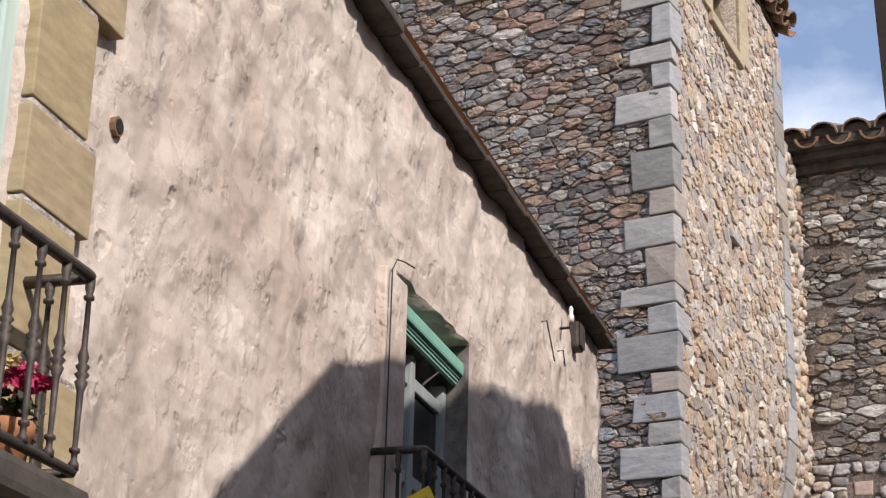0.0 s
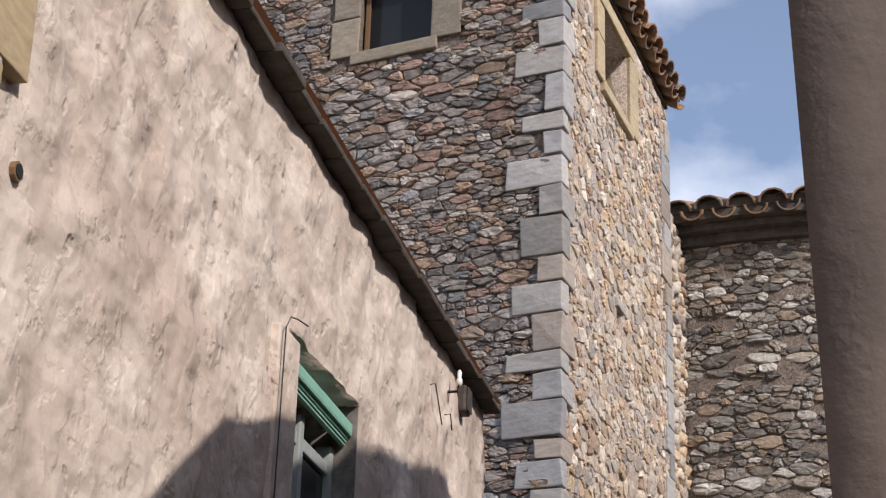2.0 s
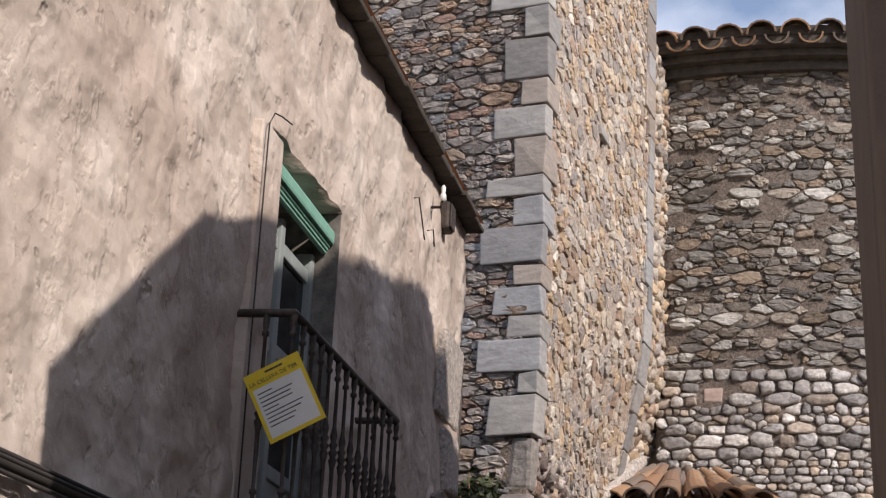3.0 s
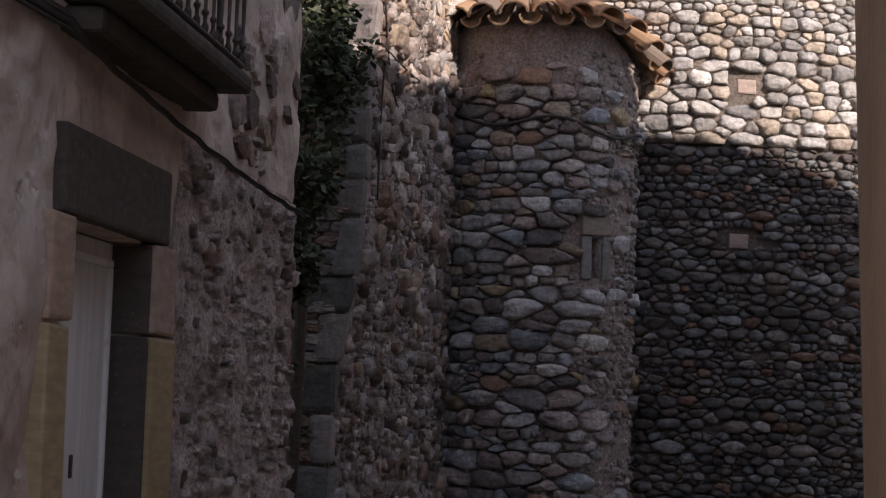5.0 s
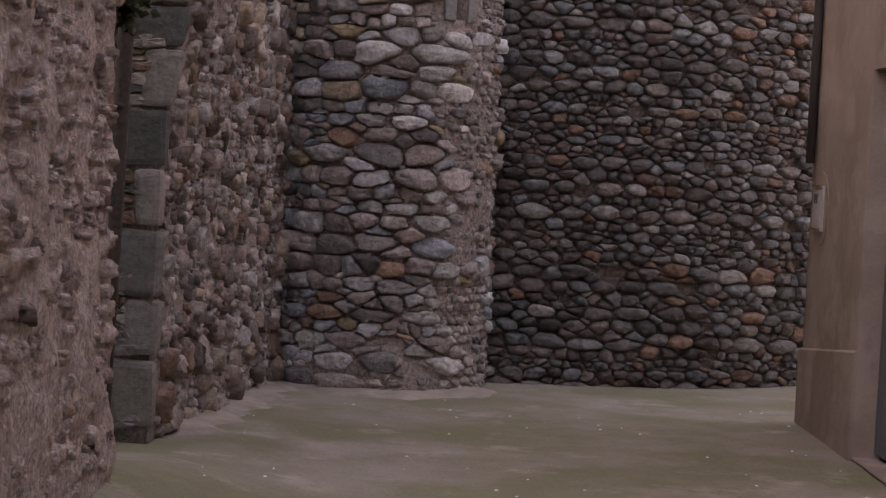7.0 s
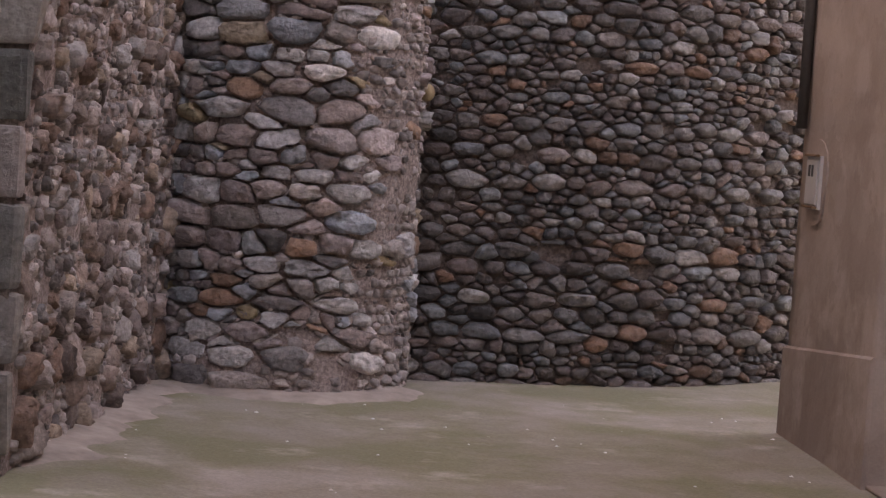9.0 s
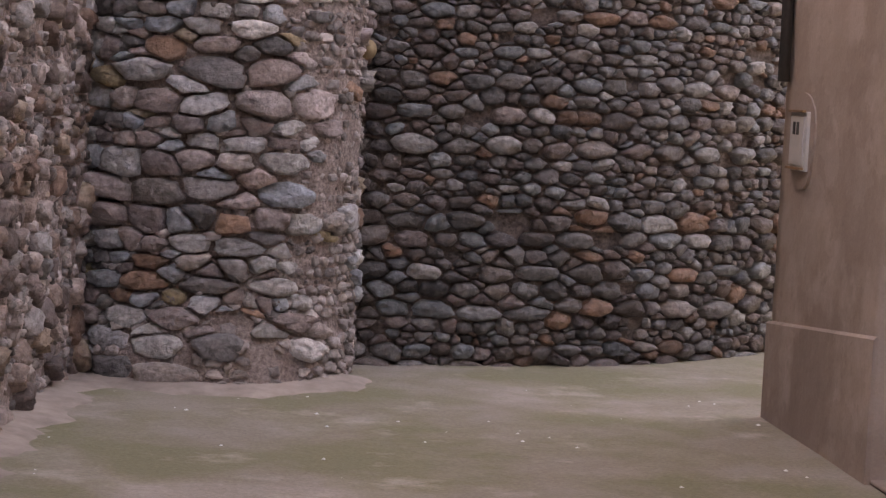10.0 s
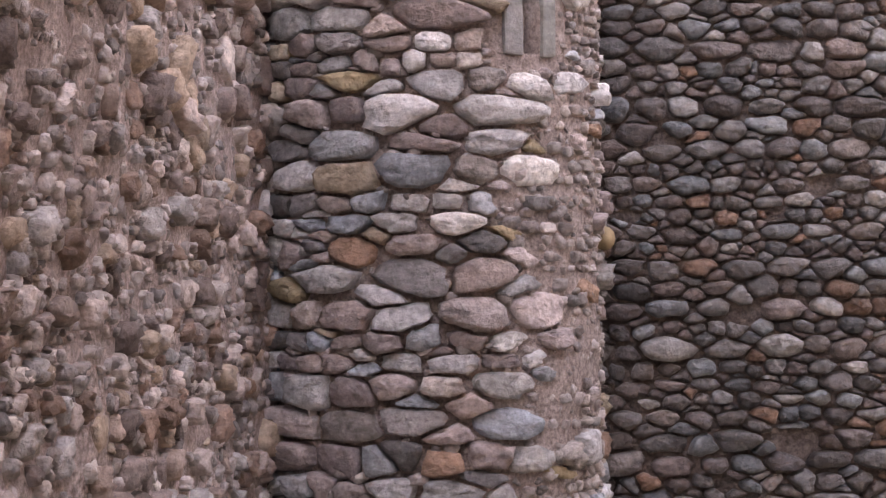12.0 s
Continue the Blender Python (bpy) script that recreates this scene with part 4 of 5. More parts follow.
for y0, y1 in ((3.972, 4.333), (4.387, 4.748)):
    for z in (2.66, 2.95, 3.38, 3.76):
        wall_box("rail", y0, z, y1, z + 0.05, -0.14, -0.095, GREYWOOD, balcony_door)
    for z0, z1 in ((3.006, 3.379), (3.436, 3.759)):
        wall_box("pane", y0, z0, y1, z1, -0.12, -0.112, GLASS, balcony_door, bevel=0)
    wall_box("door_panel", y0, 2.716, y1, 2.949, -0.125, -0.105, GREYWOOD, balcony_door)
wall_box("window_reveal", 4.796, 2.645, 4.806, 4.055, -0.3, 0.004, REVEAL, house, "peeling window reveal greyed as shade", 0.003)
wall_box("door_back", 3.9, 2.6, 4.82, 4.08, -0.3, -0.28, SHADE_BLACK, balcony_door)


def baluster_mesh():
    """A slim turned iron baluster, 0.6 m high, with collars and a double knop at its middle."""
    prof = [(0, 0.012), (0.02, 0.012), (0.03, 0.007), (0.05, 0.007), (0.055, 0.012), (0.065, 0.012), (0.07, 0.006), (0.24, 0.008), (0.27, 0.015), (0.28, 0.009), (0.295, 0.017), (0.305, 0.009),
            (0.32, 0.016), (0.33, 0.009), (0.35, 0.013), (0.38, 0.007), (0.53, 0.006), (0.535, 0.012), (0.545, 0.012), (0.55, 0.007), (0.57, 0.011), (0.6, 0.011)]
    bm = bmesh.new()
    add_tube(bm, [(0, 0, z) for z, _ in prof], [r for _, r in prof], 8)
    bmesh.ops.recalc_face_normals(bm, faces=bm.faces)
    me = bpy.data.meshes.new("baluster")
    bm.to_mesh(me)
    bm.free()
    me.materials.append(IRON)
    me.polygons.foreach_set("use_smooth", [True] * len(me.polygons))
    return me


BALUSTER = baluster_mesh()


def iron_balcony(name, x1, y0, y1, z_slab, z_rail, count, slab_thick):
    b = mesh_ob(name, [], [], SHADED_SLABSTONE, house, "shallow stone balcony with turned iron balusters")
    bm = bmesh.new()
    add_box(bm, (WX - 0.02, y0 - 0.03, z_slab - slab_thick * 0.45), (x1 + 0.035, y1 + 0.03, z_slab), 0.02)
    part("slab", bm, SHADED_SLABSTONE, b)
    bm = bmesh.new()
    add_box(bm, (WX - 0.02, y0 + 0.01, z_slab - slab_thick), (x1 - 0.06, y1 - 0.05, z_slab - slab_thick * 0.45 - 0.004), 0.025)
    part("slab_moulding", bm, SHADED_SLABSTONE, b)
    for z, r in ((z_rail, 0.014), (z_slab + 0.035, 0.011)):
        tube("handrail" if z == z_rail else "bottom_rail", [(WX - 0.01, y0, z), (x1, y0, z), (x1, y0 + 0.001, z), (x1, y1 - 0.001, z), (x1, y1, z), (WX - 0.01, y1, z)], r, IRON, b, seg=6)
    places = [(x1, y0 + (y1 - y0) * i / count) for i in range(count + 1)] + [((WX + x1) / 2, y0), ((WX + x1) / 2, y1)]
    for x, y in places:
        ob = new("baluster", BALUSTER)
        ob.location = (x, y, z_slab + 0.04)
        ob.scale = (1, 1, (z_rail - z_slab - 0.045) / 0.6)
        put(ob, b)
    return b


iron_balcony("balcony", -1.2, 3.68, 5.18, 2.655, 3.33, 13, 0.14)
iron_balcony("balcony", -1.19, -0.35, 1.26, 2.62, 3.08, 15, 0.16)

# street door with its stone frame
door_1 = mesh_ob("door_1", [], [], WHITEDOOR, house, "white painted panelled street door")
wall_box("door_leaf", 3.83, 0.2, 4.68, 2.015, -0.16, -0.105, WHITEDOOR, door_1)
for y0, z0, y1, z1 in ((3.88, 0.28, 4.65, 0.92), (3.88, 1.0, 4.65, 1.96)):
    for a, b, c, d in ((y0, z0, y1, z0 + 0.025), (y0, z1 - 0.025, y1, z1), (y0, z0 + 0.026, y0 + 0.025, z1 - 0.026), (y1 - 0.025, z0 + 0.026, y1, z1 - 0.026)):
        wall_box("panel_moulding", a, b, c, d, -0.107, -0.09, WHITEDOOR, door_1)
wall_box("keyhole_plate", 4.31, 1.28, 4.335, 1.35, -0.106, -0.1, IRON, door_1, "small dark keyhole plate")
# Reveal and lintel carry the recess's shade in their dark colour.
for z0, z1 in ((0.1, 0.62), (0.63, 1.18), (1.19, 1.72), (1.73, 2.01)):
    wall_box("door_reveal", 4.683, z0, 4.702, z1, -0.2, 0.02, SHADED_DOORSTONE, house, "worn door reveal darkened as shade", 0.006)
wall_box("door_lintel", 3.7, 2.025, 4.86, 2.27, -0.3, 0.035, SHADED_DOORSTONE, house, "stone door lintel darkened as shade", 0.012)
for y0, y1 in ((3.6, 3.815), (4.705, 4.98)):
    for z0, z1 in ((0.1, 0.62), (0.63, 1.18), (1.19, 1.72), (1.73, 2.02)):
        w = rng.uniform(-0.03, 0.03)
        wall_box("door_jamb", y0 - (w if y0 < 4 else 0), z0, y1 + (w if y0 > 4 else 0), z1, -0.3, 0.03 + rng.uniform(0, 0.008), SANDSTONE if 1.0 < z0 < 1.5 else JAMBSTONE, house, "ochre sandstone jamb block" if 1.0 < z0 < 1.5 else "brown sandstone jamb block", 0.012, 0.004)

# stone frame and shutter of the balcony further back
for z0, z1, y1 in ((2.62, 2.915, 1.56), (2.935, 3.255, 1.46), (3.275, 3.485, 1.52), (3.505, 3.815, 1.47), (3.835, 4.185, 1.6), (4.205, 4.5, 1.5)):
    wall_box("window_jamb", 1.205, z0, y1, z1, -0.3, 0.035, SANDSTONE, house, "smooth ochre sandstone jamb block", 0.004, 0.001)
    wall_box("lime_joint", 1.21, z1 - 0.012, y1 - 0.004, z1 + 0.014, -0.3, 0.0325, BAND_LIME, house, "thin pale lime joint", 0.001)
shutter = mesh_ob("shutter", [], [], PALESHUTTER, house, "pale green louvred shutter")
for y0, y1 in ((0.64, 0.7), (1.14, 1.2)):
    wall_box("stile", y0, 2.66, y1, 4.38, -0.06, -0.02, PALESHUTTER, shutter)
for k in range(40):
    z = 2.7 + k * 0.042
    wall_box("louvre", 0.701, z, 1.139, z + 0.034, -0.05, -0.03, PALESHUTTER, shutter, bevel=0.003)
wall_box("shutter_back", 0.2, 2.62, 1.2, 4.4, -0.42, -0.402, SHADE_BLACK, shutter)

# ---- small things on the house wall ----
def top(name, bm, material, label, category, smooth=False, group=""):
    return tagged(part(name, bm, material, None, smooth=smooth), label, category, group)


def insulator(y, z):
    e = tagged(empty("insulator", WX, y, z), "white ceramic wire insulator on an iron pin", "insulator")
    tube("pin", [(WX - 0.02, y, z - 0.06), (WX + 0.05, y, z - 0.06), (WX + 0.06, y, z - 0.02)], 0.008, IRON, e)
    part("bell", add_tube(bmesh.new(), [(WX + 0.06, y, z - 0.03), (WX + 0.06, y, z), (WX + 0.06, y, z + 0.01), (WX + 0.06, y, z + 0.035), (WX + 0.06, y, z + 0.05)], [0.016, 0.015, 0.009, 0.012, 0.006], 10), CERAMIC, e, smooth=True)


insulator(6.4, 4.71)
insulator(1.56, 4.24)
junction = tagged(empty("junction_box", WX, 6.72, 4.7), "dark iron junction box on the plaster", "box")
box("case", (WX - 0.02, 6.64, 4.63), (WX + 0.045, 6.76, 4.77), IRON, junction, bevel=0.015)
box("cover", (WX + 0.046, 6.65, 4.64), (WX + 0.053, 6.75, 4.76), IRON, junction, bevel=0.004)
for (ya, za), (yb, zb) in (((6.02, 4.56), (6.2, 4.42)), ((6.36, 4.52), (6.42, 4.46))):
    top("wall_hook", add_tube(bmesh.new(), [(WX, ya, za), (WX + 0.025, ya + 0.02, za + 0.01), (WX + 0.025, yb, zb), (WX + 0.015, yb + 0.02, zb + 0.03)], 0.0035, 6), IRON, "bent dark iron hook in the plaster", "hook", True, "wall hooks")
hole_ = tagged(empty("wall_vent", WX, 1.66, 3.63), "small broken clay pipe end in the plaster", "pipe")
part("pipe_ring", add_tube(bmesh.new(), [(WX - 0.08, 1.66, 3.63), (WX + 0.012, 1.66, 3.63)], 0.026, 9), BROWNWOOD, hole_)
# Solid black plug in place of the shaded hollow.
part("pipe_bore", add_tube(bmesh.new(), [(WX - 0.05, 1.66, 3.63), (WX + 0.015, 1.66, 3.63)], 0.019, 9), SHADE_BLACK, hole_)


def sag(y0, z0, y1, z1, drop, out, n=14):
    return [(WX + out + 0.003 * math.sin(i * 1.7), y0 + (y1 - y0) * i / n, z0 + (z1 - z0) * i / n - drop * math.sin(math.pi * i / n) + 0.004 * math.sin(i * 2.3)) for i in range(n + 1)]


for k, (r, dz, o) in enumerate(((0.014, 0.0, 0.035), (0.007, 0.026, 0.03), (0.006, -0.022, 0.04), (0.006, 0.01, 0.045))):
    top("wall_cable", add_tube(bmesh.new(), sag(-3, 2.5 + dz, 3.66, 2.53 + dz, 0.03, o) + sag(3.72, 2.48 + dz * 0.4, 7.2, 2.36 + dz * 0.4, 0.03, o + 0.03, 24), [r] * 15 + [r * 0.55] * 25, 7), CABLE, "black service cable strung along the house wall", "cable", True, "wall cables")

# exposed stones and lit plaster edge at the house corner
for y0, z0, y1, z1 in ((6.75, 3.75, 7.29, 4.15), (6.95, 3.42, 7.295, 3.73)):
    wall_box("plaster_patch", y0, z0, y1, z1, -0.05, 0.028, BAND_LIME, house, "pale cream plaster left on the corner", 0.025, 0.025)

# notice on the balcony
sign = tagged(empty("notice_board", -1.17, 3.6, 3.1), "yellow and white printed notice hung askew on the balcony rail", "sign")
SM = Matrix.Translation((-1.335, 3.63, 3.105)) @ Matrix.Rotation(radians(-27), 4, "Y")


def card_box(name, x0, z0, x1, z1, d, material, label=""):
    return part(name, add_box(bmesh.new(), (x0, -d, -z1), (x1, -d + 0.0035, -z0), 0, 0, SM), material, sign, label)


card_box("card", 0, 0, 0.19, 0.235, 0.0035, YELLOW, "yellow card")
card_box("white_panel", 0.012, 0.055, 0.178, 0.222, 0.0042, WHITECARD, "white text panel")
for k in range(9):
    card_box("text_line", 0.022, 0.072 + k * 0.014, 0.022 + (0.05 if k in (0, 4) else rng.uniform(0.08, 0.14)), 0.0755 + k * 0.014, 0.0048, INK)
card_box("text_line", 0.07, 0.012, 0.13, 0.018, 0.0042, INK)
txt = bpy.data.curves.new("heading", "FONT")
txt.body, txt.size, txt.extrude = "LA CELLERA DE TER", 0.0185, 0.0003
t_ob = new("heading", txt)
t_me = bpy.data.meshes.new_from_object(t_ob.evaluated_get(bpy.context.evaluated_depsgraph_get()))
bpy.data.objects.remove(t_ob)
t_me.transform(SM @ Matrix.Translation((0.008, -0.0042, -0.043)) @ Matrix.Rotation(radians(90), 4, "X"))
t_me.materials.clear()
t_me.materials.append(INK)
put(new("heading", t_me), sign)
tube("tie", [SM @ Vector((0.16, 0, -0.02)), (-1.2, 3.67, 3.2), (-1.2, 3.69, 3.33)], 0.003, CABLE, sign)

# ---- flowers on the balcony ----
def foliage(name, centre, size, count, leaf, material, parent, seed, label="", droop=0.0):
    """A loose crown of single bent leaves with gaps."""
    g = random.Random(seed)
    verts, faces = [], []
    clumps = [Vector((g.gauss(0, 0.45), g.gauss(0, 0.45), g.gauss(0, 0.45))) for _ in range(max(5, count // 45))]
    for _ in range(count):
        c = g.choice(clumps)
        p = Vector(((c.x + g.gauss(0, 0.2)) * size[0], (c.y + g.gauss(0, 0.2)) * size[1], (c.z + g.gauss(0, 0.22)) * size[2])) + Vector(centre)
        a = Vector((g.uniform(-1, 1), g.uniform(-1, 1), g.uniform(-0.8, 0.6) - droop)).normalized()
        b = a.cross(Vector((g.uniform(-1, 1), g.uniform(-1, 1), g.uniform(-1, 1)))).normalized()
        n = a.cross(b)
        s = leaf * g.uniform(0.6, 1.4)
        k = len(verts)
        verts += [p, p + a * s * 0.45 + b * s * 0.33 + n * s * 0.08, p + a * s, p + a * s * 0.45 - b * s * 0.33 + n * s * 0.08]
        faces += [(k, k + 1, k + 2), (k, k + 2, k + 3)]
    return mesh_ob(name, verts, faces, material, parent, label)


for y, m, lab, sd in ((1.13, PETAL, "crimson potted geranium on the balcony", 3), (0.98, PETAL_DRY, "withered straw-coloured potted flowers on the balcony", 4)):
    pot = tagged(empty("potted_flowers", -1.27, y, 2.625), lab, "plant")
    part("pot", add_tube(bmesh.new(), [(-1.28, y, 2.622), (-1.28, y, 2.70), (-1.28, y, 2.705), (-1.28, y, 2.73)], [0.042, 0.055, 0.06, 0.06], 12), TERRACOTTA, pot, "terracotta pot", True)
    for k in range(11):
        a, r = k * 2.4, 0.025 + 0.007 * k
        foliage("flower_head", (-1.28 + 0.8 * r * math.cos(a), y + r * math.sin(a), 2.84 - 0.004 * k + 0.015 * math.sin(3 * a)), (0.016, 0.016, 0.013), 34, 0.024, m, pot, sd + 20 * k)
    foliage("leaves", (-1.28, y, 2.765), (0.06, 0.07, 0.04), 160, 0.028, LEAF, pot, sd + 9)

# ---- plants and pipe in the gap between house and tower ----
for c, size, n, sd in (((-1.52, 8.7, 3.25), (0.16, 0.5, 0.36), 2200, 11), ((-1.5, 8.0, 2.62), (0.13, 0.35, 0.22), 1100, 12), ((-1.46, 7.75, 2.15), (0.1, 0.22, 0.18), 800, 13), ((-1.6, 9.2, 3.75), (0.14, 0.3, 0.15), 500, 14), ((-1.47, 7.6, 3.05), (0.07, 0.2, 0.15), 350, 15)):
    bush = tagged(empty("wall_shrub", *c), "dark green shrub rooted in the masonry gap", "plant", "wall shrubs")
    foliage("leaves", c, size, n, 0.055, LEAF, bush, sd)
    for k in range(5):
        a = Vector((-1.68, c[1] + 0.05, c[2] - 0.3))
        b = Vector(c) + Vector((rng.uniform(-0.1, 0.1), rng.uniform(-0.2, 0.2), rng.uniform(-0.05, 0.25)))
        tube("stem", [a, (a + b) / 2 + Vector((0, 0.03, -0.04)), b], [0.01, 0.007, 0.003], BROWNWOOD, bush, seg=5)
pipe = tagged(empty("downpipe", -1.56, 8.6, 0.2), "dark rusty downpipe in the gap beside the tower", "pipe")
tube("pipe", [(-1.60, 8.6, 0.15), (-1.58, 8.6, 1.2), (-1.56, 8.6, 2.4), (-1.6, 8.62, 2.6)], 0.035, IRON, pipe)
for z in (0.7, 1.7):
    tube("clip", [(-1.59, 8.6, z), (-1.585, 8.6, z + 0.03)], 0.045, IRON, pipe)
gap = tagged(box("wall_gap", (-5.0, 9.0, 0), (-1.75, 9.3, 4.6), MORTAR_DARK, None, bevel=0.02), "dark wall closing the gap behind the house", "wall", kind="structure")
pier = tagged(empty("brick_pier", -1.6, 7.5, 0), "crumbling red brick pier at the house corner", "pier")
z = 0.1
k = 0
while z < 2.3:
    for j, y in enumerate((7.32, 7.56)):
        o = rng.uniform(-0.012, 0.012)
        box("brick", (-1.72 + o, y + (0.0 if k % 2 else 0.05), z), (-1.47 + o + rng.uniform(-0.015, 0.015), y + 0.225 + (0.0 if k % 2 else 0.05), z + 0.055), BRICK, pier, bevel=0.006, jit=0.004)
    z += 0.066
    k += 1
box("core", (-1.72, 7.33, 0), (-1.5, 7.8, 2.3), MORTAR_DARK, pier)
# loose wires on the tower flank
for u0, u1, sd in ((0.12, 0.95, 1), (0.3, 0.28, 2)):
    pts = [tower_side(u0 + (u1 - u0) * i / 12, (4.0 - 0.55 * i / 12 - 0.12 * math.sin(math.pi * i / 12)) if sd == 1 else 3.9 - 1.1 * i / 12, 0.045) for i in range(13)]
    top("tower_cable", add_tube(bmesh.new(), pts, 0.006, 6), CABLE, "thin black cable hanging on the tower wall", "cable", True, "tower cables")
pts = [Vector(tower_side(0.05, 3.72, 0.06)).lerp(Vector(turret_fn(0.25, 3.95, 0.06)), i / 10) - Vector((0, 0, 0.05 * math.sin(math.pi * i / 10))) for i in range(11)]
top("tower_cable", add_tube(bmesh.new(), pts, 0.006, 6), CABLE, "thin black cable hanging on the tower wall", "cable", True, "tower cables")

# ---- fittings of the pink house ----
door_2 = mesh_ob("door_2", [], [], BLUEDOOR, pink, "slate blue boarded door in a deep recess")
for k in range(7):
    y = 12.42 - 2.57 + 0.005 + k * 0.139
    box("board", (PX + 0.12, y, 0.05), (PX + 0.15, y + 0.136, 2.17), BLUEDOOR, door_2, bevel=0.004)
box("door_back", (PX + 0.2, 9.8, 0.0), (PX + 0.22, 10.9, 2.25), SHADE_BLACK, door_2)
part("knob", add_tube(bmesh.new(), [(PX + 0.12, 10.3, 0.68), (PX + 0.09, 10.3, 0.68), (PX + 0.07, 10.3, 0.68)], [0.012, 0.012, 0.028], 10), CERAMIC, door_2, "pale door knob", True)
meter = tagged(empty("meter_box", PX, 12.08, 1.38), "small grey meter box set in a patch of pale mortar", "box")
bm = bmesh.new()
pts = [(PX - 0.012, 12.08 + 0.2 * math.cos(a) * (1 + 0.1 * math.sin(3 * a)), 1.38 + 0.26 * math.sin(a) * (1 + 0.12 * math.cos(2 * a))) for a in (2 * math.pi * k / 20 for k in range(20))]
f1 = [bm.verts.new(p) for p in pts]
f2 = [bm.verts.new((p[0] + 0.03, p[1], p[2])) for p in pts]
bm.faces.new(f1)
for k in range(20):
    bm.faces.new((f1[k], f1[(k + 1) % 20], f2[(k + 1) % 20], f2[k]))
part("mortar_patch", bm, PLASTER_PINK, meter, "pale mortar patch")
box("frame", (PX - 0.03, 11.95, 1.24), (PX + 0.02, 12.21, 1.52), PLASTIC, meter, bevel=0.006)
box("cover", (PX - 0.038, 11.975, 1.265), (PX - 0.031, 12.185, 1.495), PLASTIC, meter, bevel=0.003)
for y in (12.04, 12.1):
    box("dial_window", (PX - 0.041, y, 1.41), (PX - 0.0385, y + 0.035, 1.47), INK, meter, bevel=0)
for z in (1.515, 1.245):
    box("drip_edge", (PX - 0.05, 11.96, z), (PX - 0.031, 12.2, z + 0.012), BROWNWOOD, meter, bevel=0.002)
top("conduit", add_tube(bmesh.new(), [(PX - 0.035, 12.36, 1.66), (PX - 0.035, 12.37, 2.5), (PX - 0.035, 12.38, 4.9)], 0.03, 8), CABLE, "black conduit running up the house corner", "pipe", True)
spout = tagged(part("drain_spout", add_tube(bmesh.new(), [(0.12, 13.72, 1.75), (0.2, 13.58, 1.74), (0.205, 13.57, 1.74)], [0.05, 0.05, 0.055], 12), CLAYPIPE, None, smooth=True), "short clay drain spout between turret and apse", "pipe")

# ---- litter ----
g = random.Random(5)
verts, faces = [], []
for _ in range(70):
    x, y = g.uniform(-1.2, 2.1), g.uniform(7.5, 13)
    s, a = g.uniform(0.004, 0.014), g.uniform(0, 6.28)
    z = ground_z(x, y)
    k = len(verts)
    verts += [(x + s * math.cos(a + q * 1.57), y + s * math.sin(a + q * 1.57), z + 0.002) for q in range(4)] + [(x, y, z + s * 0.7)]
    faces += [(k, k + 1, k + 4), (k + 1, k + 2, k + 4), (k + 2, k + 3, k + 4), (k + 3, k, k + 4)]
tagged(mesh_ob("grit", verts, faces, WHITECARD), "scattered pale grit on the concrete", "grit", kind="stuff")

# ---- stonework, piece by piece ----
def off_surround(op, w):
    return (op[0] - w, op[1] - 0.12, op[2] + w, op[3] + 0.18)


def turret_keep(u, v):
    """Mortar covers much of the stone on the turret's outer flank, near its foot and under its cap."""
    k = 1.0 - 0.7 * ramp01((u - 1.3) / 0.45) - 0.3 * ramp01((0.7 - v) / 0.6)
    return k * (0.55 if v > 3.95 else 1.0)


BLOCKS = [(1.99, 2.95), (0.5, 5.62), (2.23, 5.45), (2.03, 4.2)]     # putlog holes stopped with square blocks
for u, v in BLOCKS:
    oblique_box("putlog_block", apse_fn, u - 0.08, v - 0.06, u + 0.08, v + 0.06, -0.1, 0.012, PINKBLOCK, apse, "pinkish square putlog block")


def off_blocks(base):
    return [(u - 0.13, v - base - 0.1, u + 0.13, v - base + 0.1) for u, v in BLOCKS]


stones(tur_wall, turret_fn, rubble(TUR_W, TUR_H - 0.2, 0.1, 2.05, 21, jit=0.12, spread=0.72, filler=0.45, wave=0.15, holes=[(1.38, 2.5, 1.68, 3.05)]), STONE_TURRET, 31, 0.006, 0.05, 0.75, (0, 0, TUR_W, 4.4), keep=turret_keep, sink=-0.08)
stones(apse_low, apse_fn, rubble(APSE_W, LOW_H, 0.083, 1.85, 22, spread=0.75, filler=0.7, wave=0.3, jit=0.16, holes=off_blocks(0)), STONE_APSE_SHADED, 32, 0.005, 0.06, 0.45, (1.1, 0, 3.4, 2.2), sink=-0.07, keep=lambda u, v: 0.97)
stones(apse_top, lambda u, v, d: apse_fn(u, v + LOW_H, d), rubble(APSE_W, 5.85 - LOW_H, 0.086, 1.8, 23, jit=0.08, filler=0.4, wave=0.12, holes=off_blocks(LOW_H)), STONE_APSE_TOP, 33, 0.006, 0.045, 0.79, (0.6, 0, 3.2, 2.3))
stones(apse_top, lambda u, v, d: apse_fn(u, v + 5.85, d), rubble(APSE_W, APSE_H - 5.85 - 0.1, 0.085, 2.2, 27, spread=0.8, filler=0.8, wave=0.6), STONE_APSE_BROWN, 37, 0.005, 0.035, 0.85, (0.2, 0.8, 2.0, 2.6), keep=lambda u, v: 0.88)
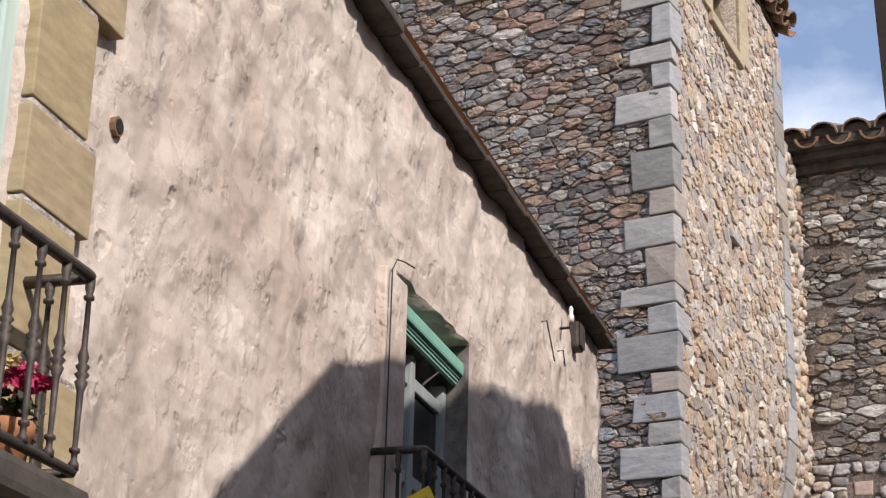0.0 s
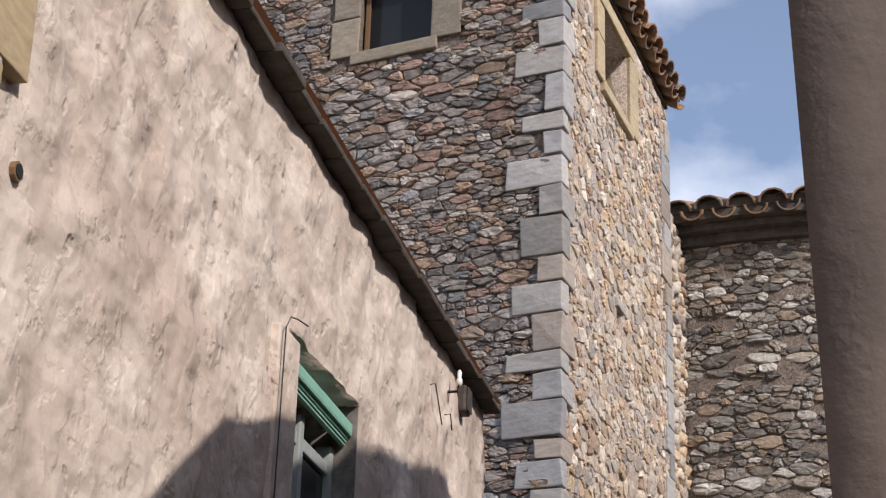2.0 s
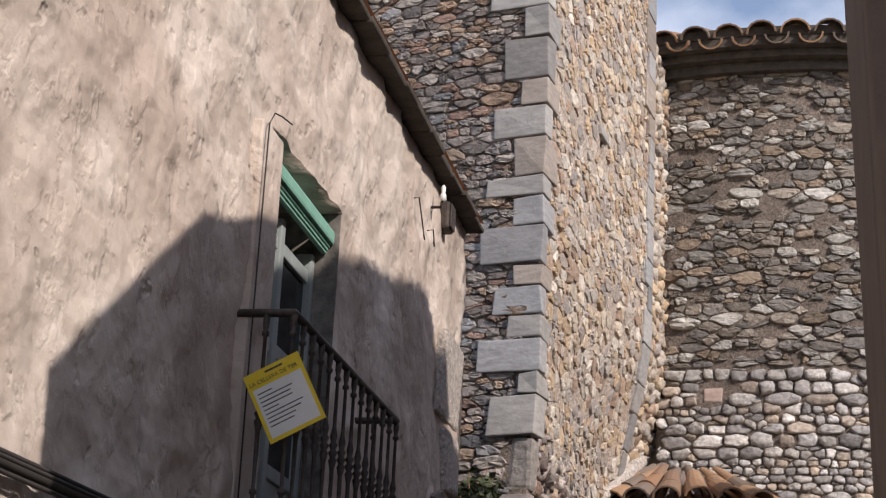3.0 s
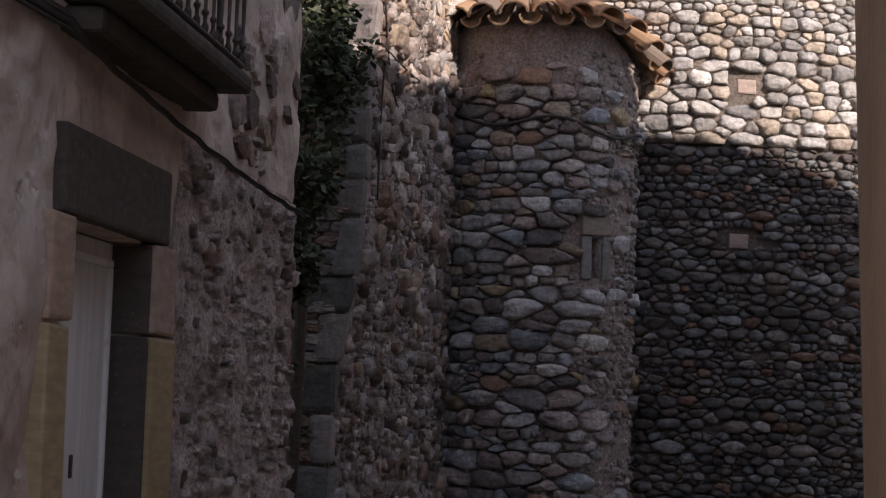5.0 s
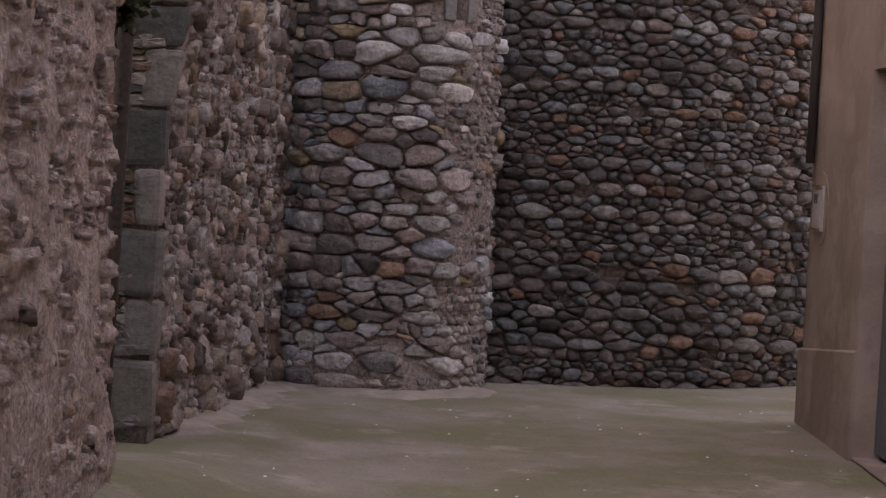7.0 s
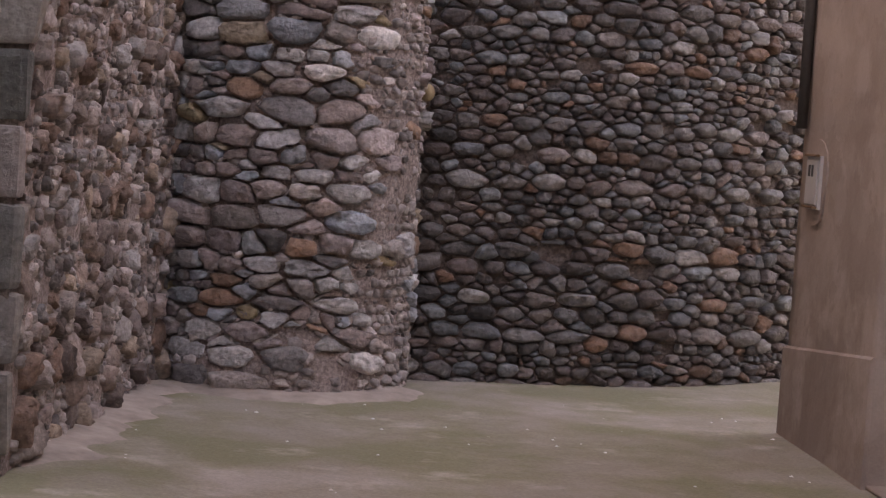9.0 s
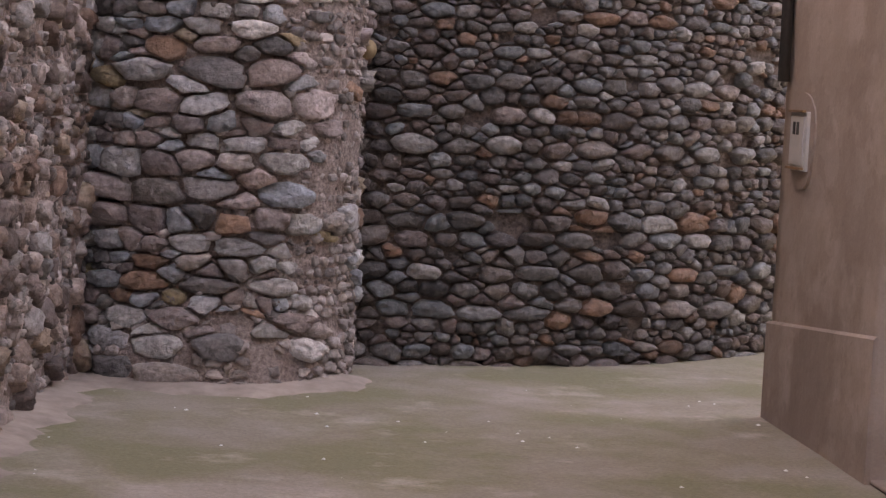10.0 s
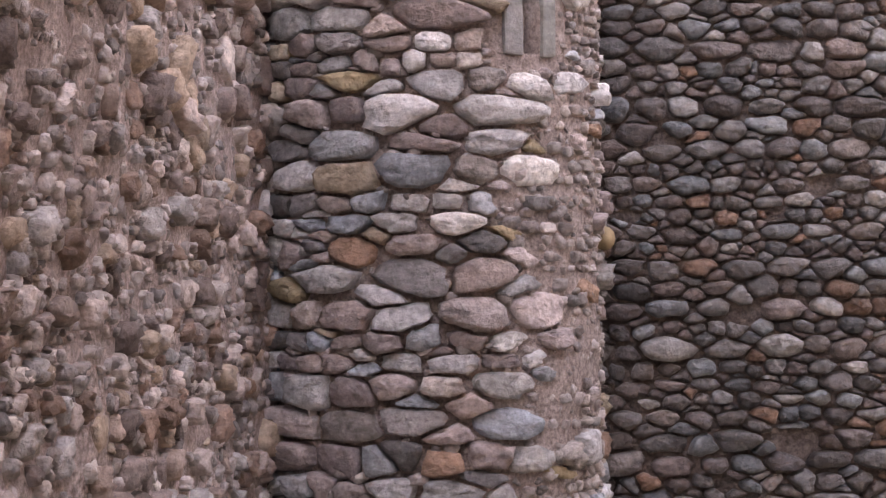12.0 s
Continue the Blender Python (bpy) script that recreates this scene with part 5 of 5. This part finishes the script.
stones(t_side, lambda u, v, d: tower_side(u, v + 4.3, d), rubble(3.44, TOWER_H - 4.3, 0.088, 1.5, 24, spread=0.78, filler=0.8, wave=0.8, jit=0.3, holes=[(RW[0] - 0.34, RW[1] - 4.42, RW[2] + 0.34, RW[3] - 4.12), (1.5, 2.5, 1.8, 2.8)]), STONE_SIDE, 34, 0.005, 0.015, 0.85, (0.3, 1.0, 3.2, 3.4), keep=lambda u, v: 0.88 if u > 0.1 else 0)
stones(t_foot, tower_side, rubble(3.44, 4.3, 0.125, 1.3, 28, spread=0.75, filler=0.8, wave=0.8, jit=0.35), STONE_FOOT, 38, 0.008, 0.055, 0.7, (0.3, 0.1, 3.3, 3.2), keep=lambda u, v: 0.55 if u > 0.1 else 0)
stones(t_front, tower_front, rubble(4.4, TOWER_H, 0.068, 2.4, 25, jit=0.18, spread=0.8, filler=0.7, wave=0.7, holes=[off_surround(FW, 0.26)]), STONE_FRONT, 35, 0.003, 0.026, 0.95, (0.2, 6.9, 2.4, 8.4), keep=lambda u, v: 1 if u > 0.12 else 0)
stones(bay, bay_fn, rubble(1.08, 8.7, 0.1, 1.6, 26, spread=0.75), STONE_SIDE, 36, 0.008, 0.035, 0.7)

# broken chips bedded in the mortar
stones(tur_wall, turret_fn, rubble(TUR_W, TUR_H - 0.1, 0.05, 1.3, 41, holes=[(1.38, 2.5, 1.68, 3.05)]), CHIPS, 51, 0.008, 0.022, 0.4, keep=lambda u, v: 0.12 + 0.45 * ramp01((u - 1.2) / 0.4) + 0.3 * ramp01((0.9 - v) / 0.5))
stones(t_foot, tower_side, rubble(3.44, 4.5, 0.055, 1.2, 42), CHIPS, 52, 0.008, 0.028, 0.4, keep=lambda u, v: 0.5 if u > 0.15 else 0)
stones(h_low, lambda u, v, d: (WX + d + 0.05 * max(0, 1 - v / 2.4), 5.02 + u, v), rubble(2.28, 2.4, 0.07, 1.3, 43), ROUGHCAST, 53, 0.02, 0.03, 0.5, keep=lambda u, v: 0.4)
stones(h_low, lambda u, v, d: (WX + d + 0.05 * max(0, 1 - v / 2.4), 5.02 + u, v), rubble(2.28, 2.4, 0.085, 1.4, 45, spread=0.75, wave=0.8), STONE_FOOT, 55, 0.02, 0.03, 0.6, keep=lambda u, v: 0.1)
# bare stones at the house corner, where the plaster has fallen
stones(h_wall, lambda u, v, d: (WX + d + 0.012, 5.7 + u, 2.44 + v), rubble(1.58, 0.98, 0.17, 1.5, 44), STONE_FOOT, 54, 0.03, 0.012, 0.92, (0, 0, 2, 1), keep=lambda u, v: 0 if u > 1.42 else 0.75 if v < 0.35 + 0.45 * u else 0.1)
